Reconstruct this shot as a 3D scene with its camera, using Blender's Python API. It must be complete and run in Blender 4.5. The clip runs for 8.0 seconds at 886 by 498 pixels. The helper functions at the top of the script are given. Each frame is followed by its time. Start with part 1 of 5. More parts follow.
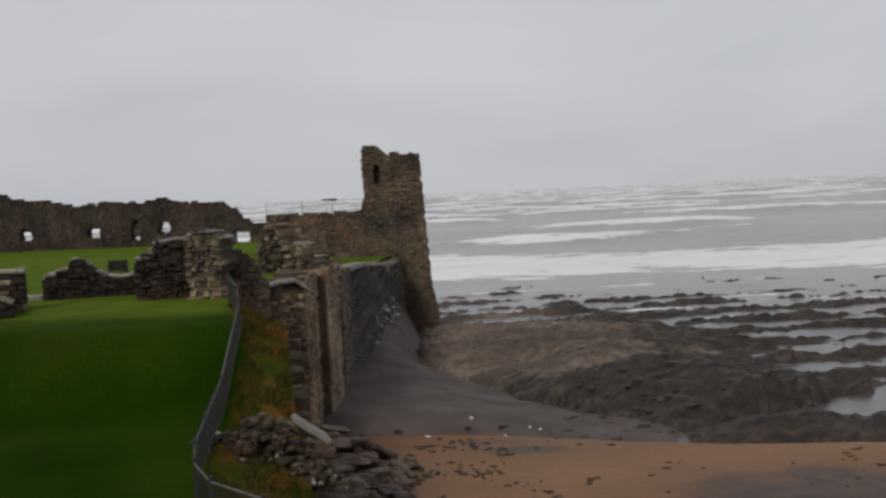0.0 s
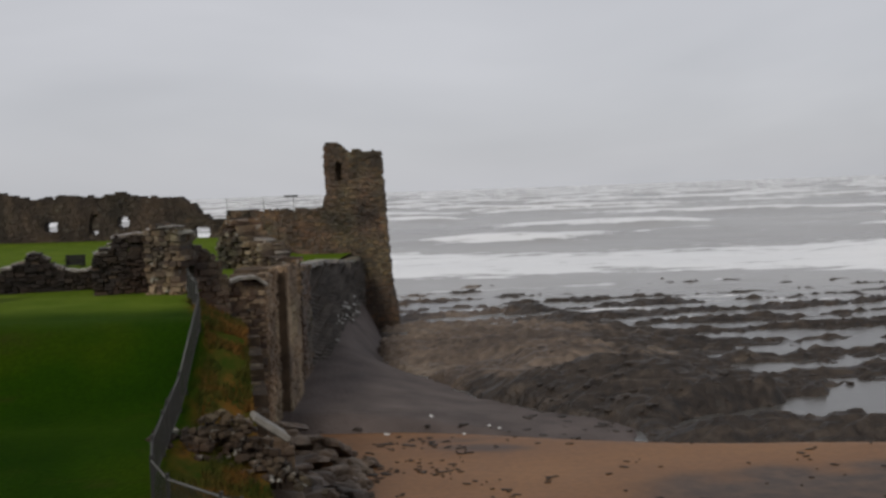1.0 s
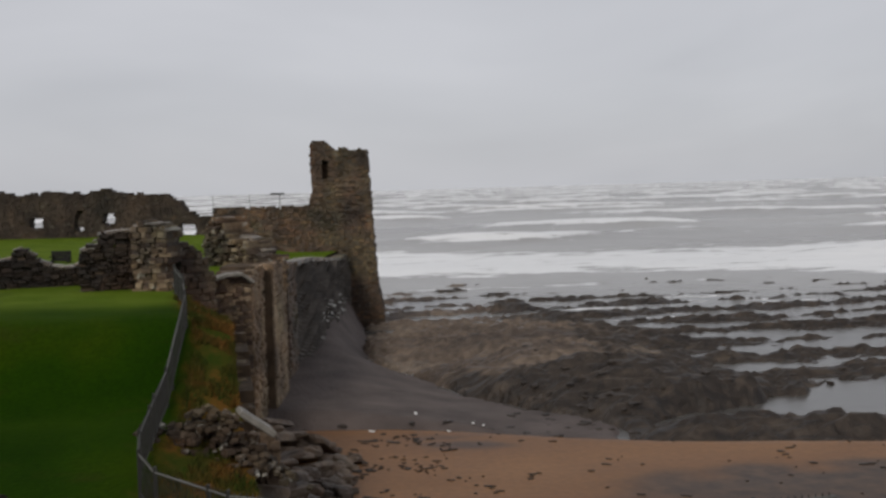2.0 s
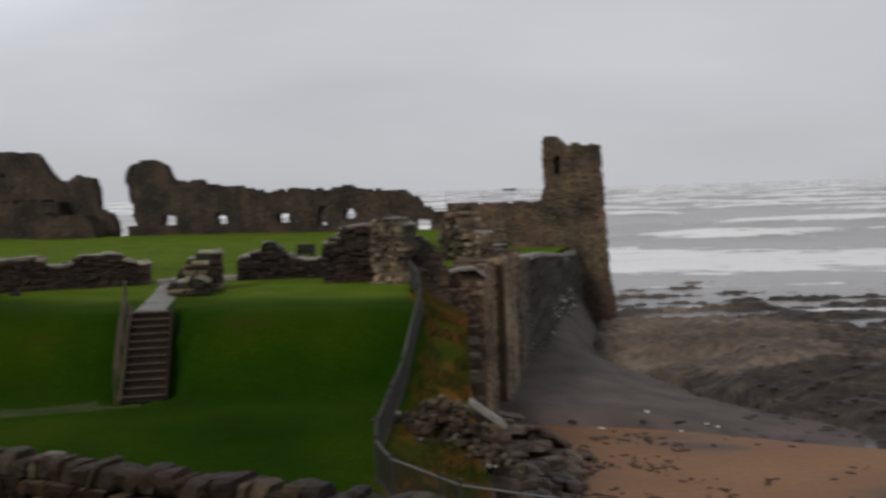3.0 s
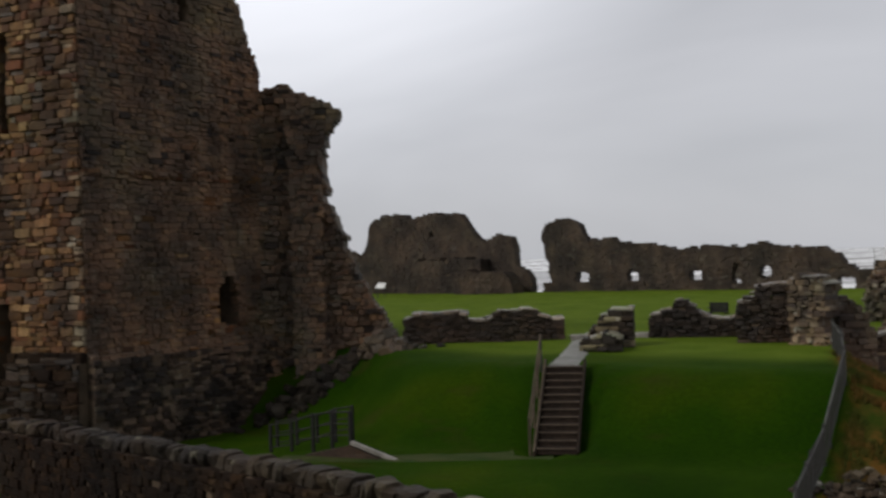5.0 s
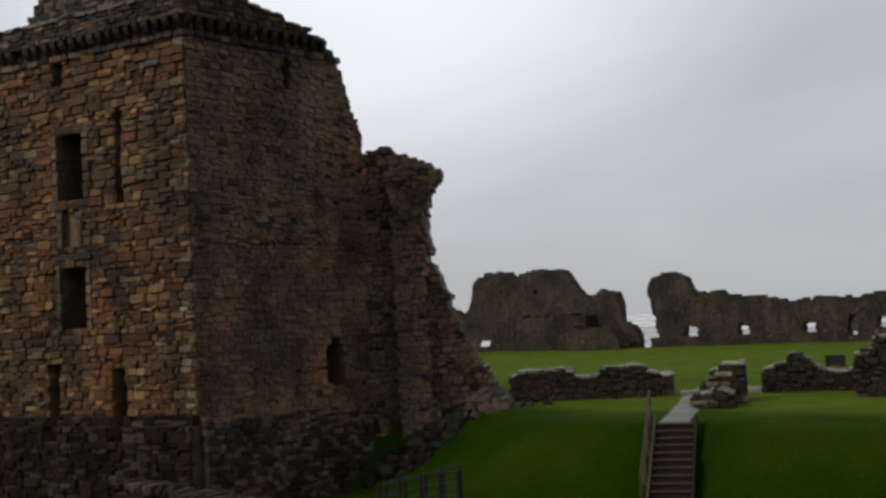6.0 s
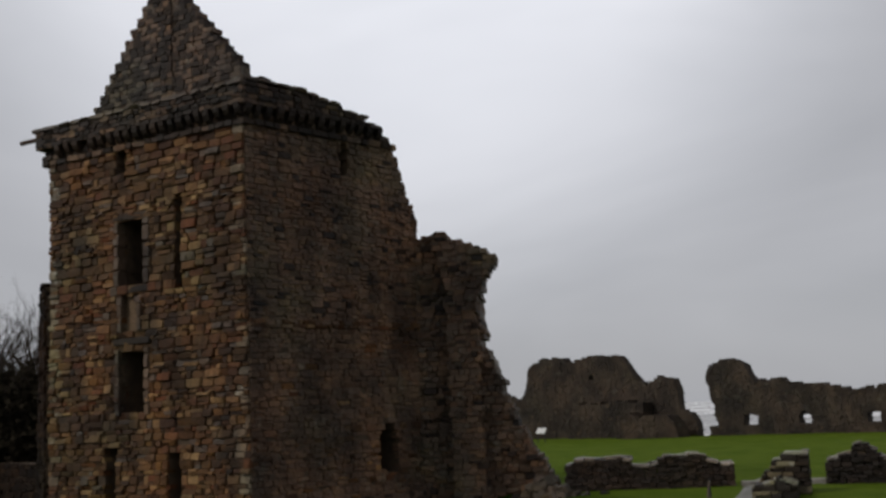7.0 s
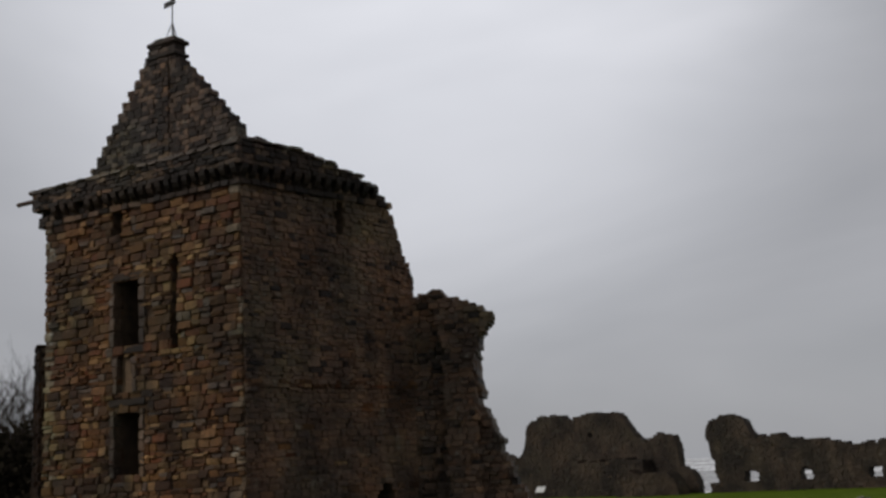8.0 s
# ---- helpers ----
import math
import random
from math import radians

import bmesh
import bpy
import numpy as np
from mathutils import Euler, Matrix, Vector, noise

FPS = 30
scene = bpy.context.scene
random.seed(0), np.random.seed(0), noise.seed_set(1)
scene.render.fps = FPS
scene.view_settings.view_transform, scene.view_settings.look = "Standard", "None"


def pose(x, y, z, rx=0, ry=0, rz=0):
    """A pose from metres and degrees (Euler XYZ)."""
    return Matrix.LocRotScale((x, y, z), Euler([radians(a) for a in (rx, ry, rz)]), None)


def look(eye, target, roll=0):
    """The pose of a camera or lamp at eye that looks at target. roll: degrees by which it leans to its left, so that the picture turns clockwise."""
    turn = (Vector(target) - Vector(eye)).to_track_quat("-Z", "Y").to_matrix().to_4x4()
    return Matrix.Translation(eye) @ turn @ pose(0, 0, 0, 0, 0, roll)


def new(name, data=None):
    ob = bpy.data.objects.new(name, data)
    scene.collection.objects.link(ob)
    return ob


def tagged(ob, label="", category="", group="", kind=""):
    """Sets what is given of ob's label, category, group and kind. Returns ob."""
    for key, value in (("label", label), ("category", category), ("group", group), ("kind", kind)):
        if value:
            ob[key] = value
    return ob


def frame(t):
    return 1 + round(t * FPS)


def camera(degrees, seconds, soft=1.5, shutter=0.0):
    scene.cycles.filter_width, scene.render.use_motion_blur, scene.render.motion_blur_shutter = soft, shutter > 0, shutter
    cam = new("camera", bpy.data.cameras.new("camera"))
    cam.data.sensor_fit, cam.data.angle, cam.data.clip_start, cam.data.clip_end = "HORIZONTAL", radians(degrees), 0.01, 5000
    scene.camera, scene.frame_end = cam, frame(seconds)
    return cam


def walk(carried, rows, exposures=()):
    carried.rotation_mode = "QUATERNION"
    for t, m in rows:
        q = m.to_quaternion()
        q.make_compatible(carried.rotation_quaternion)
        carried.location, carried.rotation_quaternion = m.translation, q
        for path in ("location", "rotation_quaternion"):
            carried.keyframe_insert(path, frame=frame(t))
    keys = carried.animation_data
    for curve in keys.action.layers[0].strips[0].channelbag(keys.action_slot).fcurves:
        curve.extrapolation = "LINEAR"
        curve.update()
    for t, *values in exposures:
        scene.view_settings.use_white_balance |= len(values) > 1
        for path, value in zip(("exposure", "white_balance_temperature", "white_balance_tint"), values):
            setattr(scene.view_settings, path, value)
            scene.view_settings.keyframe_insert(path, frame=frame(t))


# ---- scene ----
# the camera: half a step back, then a turn from the sea round to the tower
EYE = 3.4
cam = camera(43.8, 8.0, soft=2.8, shutter=0.4)
TURN = (
    (0.0, 1.11, -2.98, -2.79), (0.5, -0.27, -2.96, -1.95), (1.0, -0.89, -3.16, -2.05), (1.2, -1.51, -3.21, -2.12),
    (2.3, -1.35, -3.26, -1.33), (2.5, 1.57, -3.28, -1.51), (3.0, 10.37, -3.11, -1.84), (3.5, 18.77, -2.40, -1.82),
    (4.0, 25.45, -0.89, -1.57), (4.5, 28.11, -0.15, -1.68), (5.0, 31.42, 0.57, -2.00), (5.2, 32.75, 1.19, -2.47),
    (6.3, 37.45, 4.91, -2.94), (6.5, 37.83, 5.77, -2.79), (7.0, 39.28, 8.37, -2.75), (7.5, 39.10, 9.83, -3.44),
    (8.0, 38.93, 11.35, -3.34))


def facing(t, yaw, pitch, roll):
    y, p = radians(yaw), radians(pitch)
    eye = Vector((0, 0.4 if t < 1.5 else 0.0, EYE))
    return look(eye, eye + Vector((-math.sin(y) * math.cos(p), math.cos(y) * math.cos(p), math.sin(p))), roll)


walk(cam, [(t, facing(t, y, p, r)) for t, y, p, r in TURN],
     [(0.0, 0.0), (4.5, 0.0), (6.5, -0.20), (7.0, -0.34), (8.0, -0.55)])

# ---- light: a flat grey overcast sky, a broad weak sun behind it ----
world = bpy.data.worlds.new("overcast_sky")
scene.world = world
world.use_nodes = True
wn, wl = world.node_tree.nodes, world.node_tree.links
wn.clear()


def wnode(kind, **values):
    n = wn.new(kind)
    for k, v in values.items():
        n.inputs[k.replace("_", " ")].default_value = v
    return n


sky = wn.new("ShaderNodeTexSky")
sky.sky_type, sky.sun_disc, sky.sun_elevation, sky.sun_rotation = "NISHITA", False, radians(37.5), radians(204.8)
coord = wn.new("ShaderNodeTexCoord")
stretch = wnode("ShaderNodeMapping", Scale=(1.0, 1.0, 3.2))
wl.new(coord.outputs["Generated"], stretch.inputs["Vector"])
cloud = wnode("ShaderNodeTexNoise", Scale=1.6, Detail=4.0, Roughness=0.5, Distortion=0.4)
wl.new(stretch.outputs[0], cloud.inputs["Vector"])
tone = wn.new("ShaderNodeValToRGB")
tone.color_ramp.elements[0].position, tone.color_ramp.elements[0].color = 0.30, (0.49, 0.50, 0.535, 1)
tone.color_ramp.elements[1].position, tone.color_ramp.elements[1].color = 0.70, (0.655, 0.66, 0.70, 1)
wl.new(cloud.outputs["Fac"], tone.inputs["Fac"])
dim = wn.new("ShaderNodeMix")
dim.data_type, dim.blend_type = "RGBA", "MULTIPLY"
dim.inputs["Factor"].default_value = 1.0
wl.new(sky.outputs[0], dim.inputs["A"])
dim.inputs["B"].default_value = (0.09, 0.09, 0.09, 1)
both = wn.new("ShaderNodeMix")
both.data_type = "RGBA"
both.inputs["Factor"].default_value = 0.94
wl.new(dim.outputs["Result"], both.inputs["A"])
wl.new(tone.outputs["Color"], both.inputs["B"])
# the cloud is thinnest in a broad patch above the castle
glow = wn.new("ShaderNodeVectorMath")
glow.operation = "DOT_PRODUCT"
wl.new(coord.outputs["Generated"], glow.inputs[0])
glow.inputs[1].default_value = (-0.565, 0.645, 0.515)
thin = wn.new("ShaderNodeMapRange")
thin.interpolation_type = "SMOOTHSTEP"
for key, value in (("From Min", 0.87), ("From Max", 1.0), ("To Min", 0.90), ("To Max", 1.88)):
    thin.inputs[key].default_value = value
wl.new(glow.outputs["Value"], thin.inputs["Value"])
split = wn.new("ShaderNodeSeparateXYZ")
wl.new(coord.outputs["Generated"], split.inputs[0])
# overhead, out of view, the sky is dimmed to lessen light on the ground
thick = wn.new("ShaderNodeMapRange")
thick.interpolation_type = "SMOOTHSTEP"
for key, value in (("From Min", 0.45), ("From Max", 0.85), ("To Min", 1.0), ("To Max", 0.55)):
    thick.inputs[key].default_value = value
wl.new(split.outputs["Z"], thick.inputs["Value"])
power = wn.new("ShaderNodeMath")
power.operation = "MULTIPLY"
wl.new(thin.outputs[0], power.inputs[0])
wl.new(thick.outputs[0], power.inputs[1])
back = wn.new("ShaderNodeBackground")
wl.new(power.outputs[0], back.inputs["Strength"])
wl.new(both.outputs["Result"], back.inputs["Color"])
wl.new(back.outputs[0], wn.new("ShaderNodeOutputWorld").inputs["Surface"])

sun = new("sun", bpy.data.lights.new("sun", "SUN"))
sun.data.energy, sun.data.angle, sun.data.color = 1.4, radians(14), (1.0, 0.94, 0.86)
sun.matrix_world = look((-30, -65, 55), (0, 0, 0))

# ---- materials ----


def material(name, rough=0.9, metal=0.0, bump=0.0, bump_scale=20.0, spec=0.3, relief=0.05):
    """A material with its principled shader and, if asked, a noise relief. Returns material, nodes, links, shader."""
    m = bpy.data.materials.new(name)
    m.use_nodes = True
    n, l = m.node_tree.nodes, m.node_tree.links
    s = n["Principled BSDF"]
    s.inputs["Roughness"].default_value, s.inputs["Metallic"].default_value = rough, metal
    s.inputs["Specular IOR Level"].default_value = spec
    if bump:
        tc = n.new("ShaderNodeTexCoord")
        no = n.new("ShaderNodeTexNoise")
        no.inputs["Scale"].default_value, no.inputs["Detail"].default_value = bump_scale, 6.0
        geo = n.new("ShaderNodeNewGeometry")
        l.new(geo.outputs["Position"], no.inputs["Vector"])
        b = n.new("ShaderNodeBump")
        b.inputs["Strength"].default_value, b.inputs["Distance"].default_value = bump, relief
        l.new(no.outputs["Fac"], b.inputs["Height"])
        l.new(b.outputs["Normal"], s.inputs["Normal"])
    return m, n, l, s


def ramp(n, l, source, stops):
    r = n.new("ShaderNodeValToRGB")
    e = r.color_ramp.elements
    while len(e) < len(stops):
        e.new(0.5)
    for k, (p, c) in enumerate(stops):
        e[k].position, e[k].color = p, (*c, 1)
    l.new(source, r.inputs["Fac"])
    return r.outputs["Color"]


def noise_out(n, l, scale, detail=4.0, stretch=(1, 1, 1), rough=0.5):
    geo = n.new("ShaderNodeNewGeometry")
    mp = n.new("ShaderNodeMapping")
    mp.inputs["Scale"].default_value = stretch
    l.new(geo.outputs["Position"], mp.inputs["Vector"])
    no = n.new("ShaderNodeTexNoise")
    no.inputs["Scale"].default_value, no.inputs["Detail"].default_value, no.inputs["Roughness"].default_value = scale, detail, rough
    l.new(mp.outputs[0], no.inputs["Vector"])
    return no.outputs["Fac"]


def mixed(n, l, a, b, fac, blend="MIX"):
    x = n.new("ShaderNodeMix")
    x.data_type, x.blend_type = "RGBA", blend
    for key, v in (("A", a), ("B", b)):
        if isinstance(v, tuple):
            x.inputs[key].default_value = (*v, 1)
        else:
            l.new(v, x.inputs[key])
    if isinstance(fac, float):
        x.inputs["Factor"].default_value = fac
    else:
        l.new(fac, x.inputs["Factor"])
    return x.outputs["Result"]


def stone_material(name, tones, lichen=(0.30, 0.30, 0.24), lichen_amount=0.35, wet=0.75, patchy=0.85):
    """Weathered sandstone: each stone its own tone, grain, dark soot patches and pale lichen."""
    m, n, l, s = material(name, wet, 0, 0.9, 7.0, 0.35, 0.07)
    info, geo = n.new("ShaderNodeObjectInfo"), n.new("ShaderNodeNewGeometry")
    add = n.new("ShaderNodeMath")
    l.new(info.outputs["Random"], add.inputs[0])
    l.new(geo.outputs["Random Per Island"], add.inputs[1])
    fr = n.new("ShaderNodeMath")
    fr.operation = "FRACT"
    l.new(add.outputs[0], fr.inputs[0])
    k = len(tones) - 1
    base = ramp(n, l, fr.outputs[0], [(i / k, c) for i, c in enumerate(tones)])
    big = ramp(n, l, noise_out(n, l, 0.45, 5.0), [(0.35, (0.42, 0.42, 0.44)), (0.62, (1.15, 1.1, 1.05))])
    col = mixed(n, l, base, big, 1.0, "MULTIPLY")
    hue = ramp(n, l, noise_out(n, l, 0.28, 3.0), [(0.36, (0.86, 1.02, 0.86)), (0.5, (1.0, 1.0, 1.0)), (0.64, (1.15, 0.96, 0.83))])
    col = mixed(n, l, col, hue, patchy, "MULTIPLY")
    runs = ramp(n, l, noise_out(n, l, 1.1, 5.0, (1.0, 1.0, 0.10)), [(0.36, (0.58, 0.58, 0.60)), (0.58, (1.08, 1.08, 1.06))])
    col = mixed(n, l, col, runs, 0.7, "MULTIPLY")
    grain = ramp(n, l, noise_out(n, l, 7.0, 6.0, (1, 1, 2.0)), [(0.3, (0.6, 0.6, 0.6)), (0.7, (1.25, 1.25, 1.25))])
    col = mixed(n, l, col, grain, 0.8, "MULTIPLY")
    spots = ramp(n, l, noise_out(n, l, 2.6, 6.0), [(0.60, (0, 0, 0)), (0.72, (1, 1, 1))])
    lf = n.new("ShaderNodeMath")
    lf.operation = "MULTIPLY"
    lf.inputs[1].default_value = lichen_amount
    l.new(spots, lf.inputs[0])
    col = mixed(n, l, col, lichen, lf.outputs[0])
    l.new(col, s.inputs["Base Color"])
    return m


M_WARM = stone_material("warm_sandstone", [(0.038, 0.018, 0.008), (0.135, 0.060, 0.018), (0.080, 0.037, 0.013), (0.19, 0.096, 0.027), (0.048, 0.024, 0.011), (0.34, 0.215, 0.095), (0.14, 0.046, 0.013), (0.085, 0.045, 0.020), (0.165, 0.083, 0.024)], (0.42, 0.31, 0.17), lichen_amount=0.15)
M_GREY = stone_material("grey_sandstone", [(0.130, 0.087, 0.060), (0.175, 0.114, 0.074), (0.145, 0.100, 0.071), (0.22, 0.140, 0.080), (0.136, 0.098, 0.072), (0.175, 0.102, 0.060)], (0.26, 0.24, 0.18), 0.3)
M_NEAR = stone_material("wet_dark_rubble", [(0.012, 0.007, 0.004), (0.026, 0.014, 0.007), (0.018, 0.011, 0.007), (0.050, 0.030, 0.015)], (0.10, 0.08, 0.055), lichen_amount=0.14, wet=0.95)
M_NEAR.node_tree.nodes["Principled BSDF"].inputs["Specular IOR Level"].default_value = 0.2
M_FAR = stone_material("far_ruin_stone", [(0.054, 0.040, 0.030), (0.072, 0.053, 0.038), (0.060, 0.045, 0.034), (0.084, 0.062, 0.044)], lichen_amount=0.2, patchy=0.3)
M_RUIN = stone_material("ruin_sandstone", [(0.085, 0.058, 0.041), (0.13, 0.088, 0.059), (0.10, 0.072, 0.052), (0.155, 0.11, 0.073), (0.085, 0.064, 0.048)], lichen_amount=0.3, wet=0.6)
M_LICHEN = stone_material("lichened_stone", [(0.18, 0.135, 0.084), (0.26, 0.19, 0.115), (0.21, 0.16, 0.105), (0.38, 0.31, 0.21), (0.16, 0.125, 0.09)], (0.48, 0.47, 0.41), 0.7)
M_DARK = stone_material("dark_brown_stone", [(0.018, 0.012, 0.008), (0.034, 0.021, 0.013), (0.026, 0.017, 0.012), (0.050, 0.031, 0.019), (0.022, 0.016, 0.012)], (0.16, 0.15, 0.12), lichen_amount=0.12, wet=0.7)
M_TAN = stone_material("tan_sandstone", [(0.24, 0.18, 0.115), (0.32, 0.24, 0.16), (0.28, 0.21, 0.14), (0.38, 0.30, 0.20)], lichen_amount=0.3, patchy=0.4)
M_COPE = stone_material("lichened_cope_stone", [(0.019, 0.012, 0.006), (0.036, 0.023, 0.012), (0.027, 0.018, 0.010), (0.080, 0.062, 0.038)], (0.26, 0.24, 0.165), 0.7)
# pale stone; the sky's gleam on wet tops is put into its tones
M_CAP = stone_material("wet_gleam_cap_stone", [(0.16, 0.125, 0.09), (0.26, 0.22, 0.175), (0.20, 0.165, 0.125), (0.36, 0.33, 0.28), (0.13, 0.10, 0.075)], (0.42, 0.42, 0.38), 0.5, wet=0.4)
M_COPING = stone_material("weathered_coping", [(0.10, 0.072, 0.048), (0.15, 0.112, 0.078), (0.12, 0.09, 0.062)], (0.24, 0.24, 0.19), 0.5, wet=0.5)
M_CORE, _n, _l, _s = material("lime_mortar", 0.95, 0, 0.5, 12.0)
_l.new(ramp(_n, _l, noise_out(_n, _l, 1.5, 5.0), [(0.3, (0.050, 0.036, 0.025)), (0.7, (0.125, 0.088, 0.057))]), _s.inputs["Base Color"])

M_GRASS, _n, _l, _s = material("lawn_and_bank_grass", 0.95, 0, 0.55, 11.0, 0.02)
_g = ramp(_n, _l, noise_out(_n, _l, 0.22, 6.0), [(0.32, (0.0070, 0.025, 0.0008)), (0.5, (0.013, 0.036, 0.0010)), (0.68, (0.026, 0.046, 0.0016))])
_g2 = ramp(_n, _l, noise_out(_n, _l, 9.0, 6.0), [(0.3, (0.78, 0.78, 0.78)), (0.7, (1.22, 1.22, 1.12))])
_lawn = mixed(_n, _l, _g, _g2, 1.0, "MULTIPLY")
_dead = _n.new("ShaderNodeMath")
_dead.operation = "MULTIPLY"
_dead.inputs[1].default_value = 0.45
_l.new(ramp(_n, _l, noise_out(_n, _l, 0.8, 8.0, (0.5, 1, 1), 0.6), [(0.56, (0, 0, 0)), (0.70, (1, 1, 1))]), _dead.inputs[0])
_lawn = mixed(_n, _l, _lawn, (0.034, 0.030, 0.008), _dead.outputs[0])
_bank = ramp(_n, _l, noise_out(_n, _l, 1.1, 9.0, (1, 1, 1), 0.65), [(0.34, (0.026, 0.046, 0.006)), (0.48, (0.058, 0.052, 0.010)), (0.58, (0.13, 0.062, 0.015)), (0.72, (0.035, 0.024, 0.012))])
# courtyard green, paler also to carry the stronger daylight on the flat lawn
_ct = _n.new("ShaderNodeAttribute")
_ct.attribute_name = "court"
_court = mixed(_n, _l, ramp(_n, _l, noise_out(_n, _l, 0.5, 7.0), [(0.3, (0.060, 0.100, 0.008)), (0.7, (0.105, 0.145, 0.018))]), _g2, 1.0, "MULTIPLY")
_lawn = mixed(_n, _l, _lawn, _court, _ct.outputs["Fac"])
_at = _n.new("ShaderNodeAttribute")
_at.attribute_name = "bank"
_l.new(mixed(_n, _l, _lawn, _bank, _at.outputs["Fac"]), _s.inputs["Base Color"])
_s.inputs["Sheen Weight"].default_value, _s.inputs["Sheen Roughness"].default_value, _s.inputs["Sheen Tint"].default_value = 0.07, 0.35, (0.5, 0.8, 0.05, 1)

M_SAND, _n, _l, _s = material("wet_sand", 0.55, 0, 0.25, 3.0, 0.3)
_g = ramp(_n, _l, noise_out(_n, _l, 0.12, 6.0, (1, 2.2, 1)), [(0.34, (0.085, 0.050, 0.034)), (0.42, (0.19, 0.088, 0.032)), (0.7, (0.25, 0.121, 0.045))])
_g2 = ramp(_n, _l, noise_out(_n, _l, 4.0, 8.0), [(0.3, (0.85, 0.85, 0.85)), (0.7, (1.12, 1.12, 1.12))])
_at = _n.new("ShaderNodeAttribute")
_at.attribute_name = "shingle"
_g = mixed(_n, _l, _g, ramp(_n, _l, noise_out(_n, _l, 1.5, 8.0), [(0.3, (0.045, 0.030, 0.022)), (0.7, (0.11, 0.066, 0.042))]), _at.outputs["Fac"])
_l.new(mixed(_n, _l, _g, _g2, 1.0, "MULTIPLY"), _s.inputs["Base Color"])

M_ROCK, _n, _l, _s = material("shore_rock", 0.62, 0, 1.0, 2.6, 0.4, 0.16)
_g = ramp(_n, _l, noise_out(_n, _l, 0.18, 8.0, (0.6, 1.6, 1)), [(0.34, (0.06, 0.044, 0.034)), (0.5, (0.14, 0.10, 0.070)), (0.68, (0.20, 0.152, 0.11))])
_g2 = ramp(_n, _l, noise_out(_n, _l, 2.2, 8.0), [(0.3, (0.55, 0.55, 0.55)), (0.7, (1.4, 1.4, 1.4))])
_l.new(mixed(_n, _l, _g, _g2, 1.0, "MULTIPLY"), _s.inputs["Base Color"])

M_WEED, _n, _l, _s = material("weed_covered_rock", 0.55, 0, 1.0, 3.0, 0.4, 0.18)
_l.new(ramp(_n, _l, noise_out(_n, _l, 1.1, 8.0, (0.6, 1.6, 1)), [(0.3, (0.018, 0.013, 0.010)), (0.55, (0.040, 0.029, 0.021)), (0.75, (0.085, 0.065, 0.048))]), _s.inputs["Base Color"])

M_STRATA, _n, _l, _s = material("streaked_rock_face", 0.7, 0, 0.8, 4.0, 0.4)
_g = ramp(_n, _l, noise_out(_n, _l, 1.2, 8.0, (1, 0.35, 1.6)), [(0.3, (0.04, 0.034, 0.03)), (0.6, (0.095, 0.08, 0.068)), (0.8, (0.16, 0.14, 0.12))])
_w = ramp(_n, _l, noise_out(_n, _l, 1.6, 6.0, (1, 1.5, 0.35)), [(0.55, (0, 0, 0)), (0.61, (1, 1, 1))])
_at = _n.new("ShaderNodeAttribute")
_at.attribute_name = "lime"
_m = _n.new("ShaderNodeMath")
_m.operation = "MULTIPLY"
_l.new(_w, _m.inputs[0])
_l.new(_at.outputs["Fac"], _m.inputs[1])
_l.new(mixed(_n, _l, _g, (0.5, 0.49, 0.46), _m.outputs[0]), _s.inputs["Base Color"])

M_SHORE, _n, _l, _s = material("shore_ledges", 0.58, 0, 1.0, 2.6, 0.4, 0.18)
_a = ramp(_n, _l, noise_out(_n, _l, 0.18, 8.0, (0.6, 1.6, 1)), [(0.34, (0.075, 0.056, 0.044)), (0.5, (0.135, 0.10, 0.074)), (0.68, (0.185, 0.145, 0.11))])
_b = ramp(_n, _l, noise_out(_n, _l, 1.1, 8.0, (0.6, 1.6, 1)), [(0.3, (0.018, 0.013, 0.010)), (0.55, (0.040, 0.029, 0.021)), (0.75, (0.085, 0.065, 0.048))])
_g2 = ramp(_n, _l, noise_out(_n, _l, 2.2, 8.0), [(0.3, (0.55, 0.55, 0.55)), (0.7, (1.4, 1.4, 1.4))])
_at = _n.new("ShaderNodeAttribute")
_at.attribute_name = "weed"
_l.new(mixed(_n, _l, mixed(_n, _l, _a, _b, _at.outputs["Fac"]), _g2, 1.0, "MULTIPLY"), _s.inputs["Base Color"])

M_SHINGLE, _n, _l, _s = material("dark_shingle", 0.8, 0, 0.9, 5.0, 0.3, 0.1)
_g = ramp(_n, _l, noise_out(_n, _l, 0.5, 8.0), [(0.3, (0.075, 0.060, 0.055)), (0.7, (0.14, 0.112, 0.103))])
_l.new(_g, _s.inputs["Base Color"])

M_SEA, _n, _l, _s = material("grey_sea_water", 0.25, 0, 0.3, 0.9, 0.5, 0.1)
_at = _n.new("ShaderNodeAttribute")
_at.attribute_name = "foam"
_f = ramp(_n, _l, noise_out(_n, _l, 0.35, 8.0, (0.35, 1.0, 1.0), 0.65), [(0.30, (0.0, 0.0, 0.0)), (0.66, (1.0, 1.0, 1.0))])
_th = _n.new("ShaderNodeMath")
_th.operation = "SUBTRACT"
_l.new(_at.outputs["Fac"], _th.inputs[0])
_l.new(_f, _th.inputs[1])
_sc = _n.new("ShaderNodeMath")
_sc.operation, _sc.use_clamp = "MULTIPLY", True
_sc.inputs[1].default_value = 5.0
_l.new(_th.outputs[0], _sc.inputs[0])
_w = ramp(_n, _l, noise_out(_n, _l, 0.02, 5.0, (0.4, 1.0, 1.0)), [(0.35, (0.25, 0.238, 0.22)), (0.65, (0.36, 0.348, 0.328))])
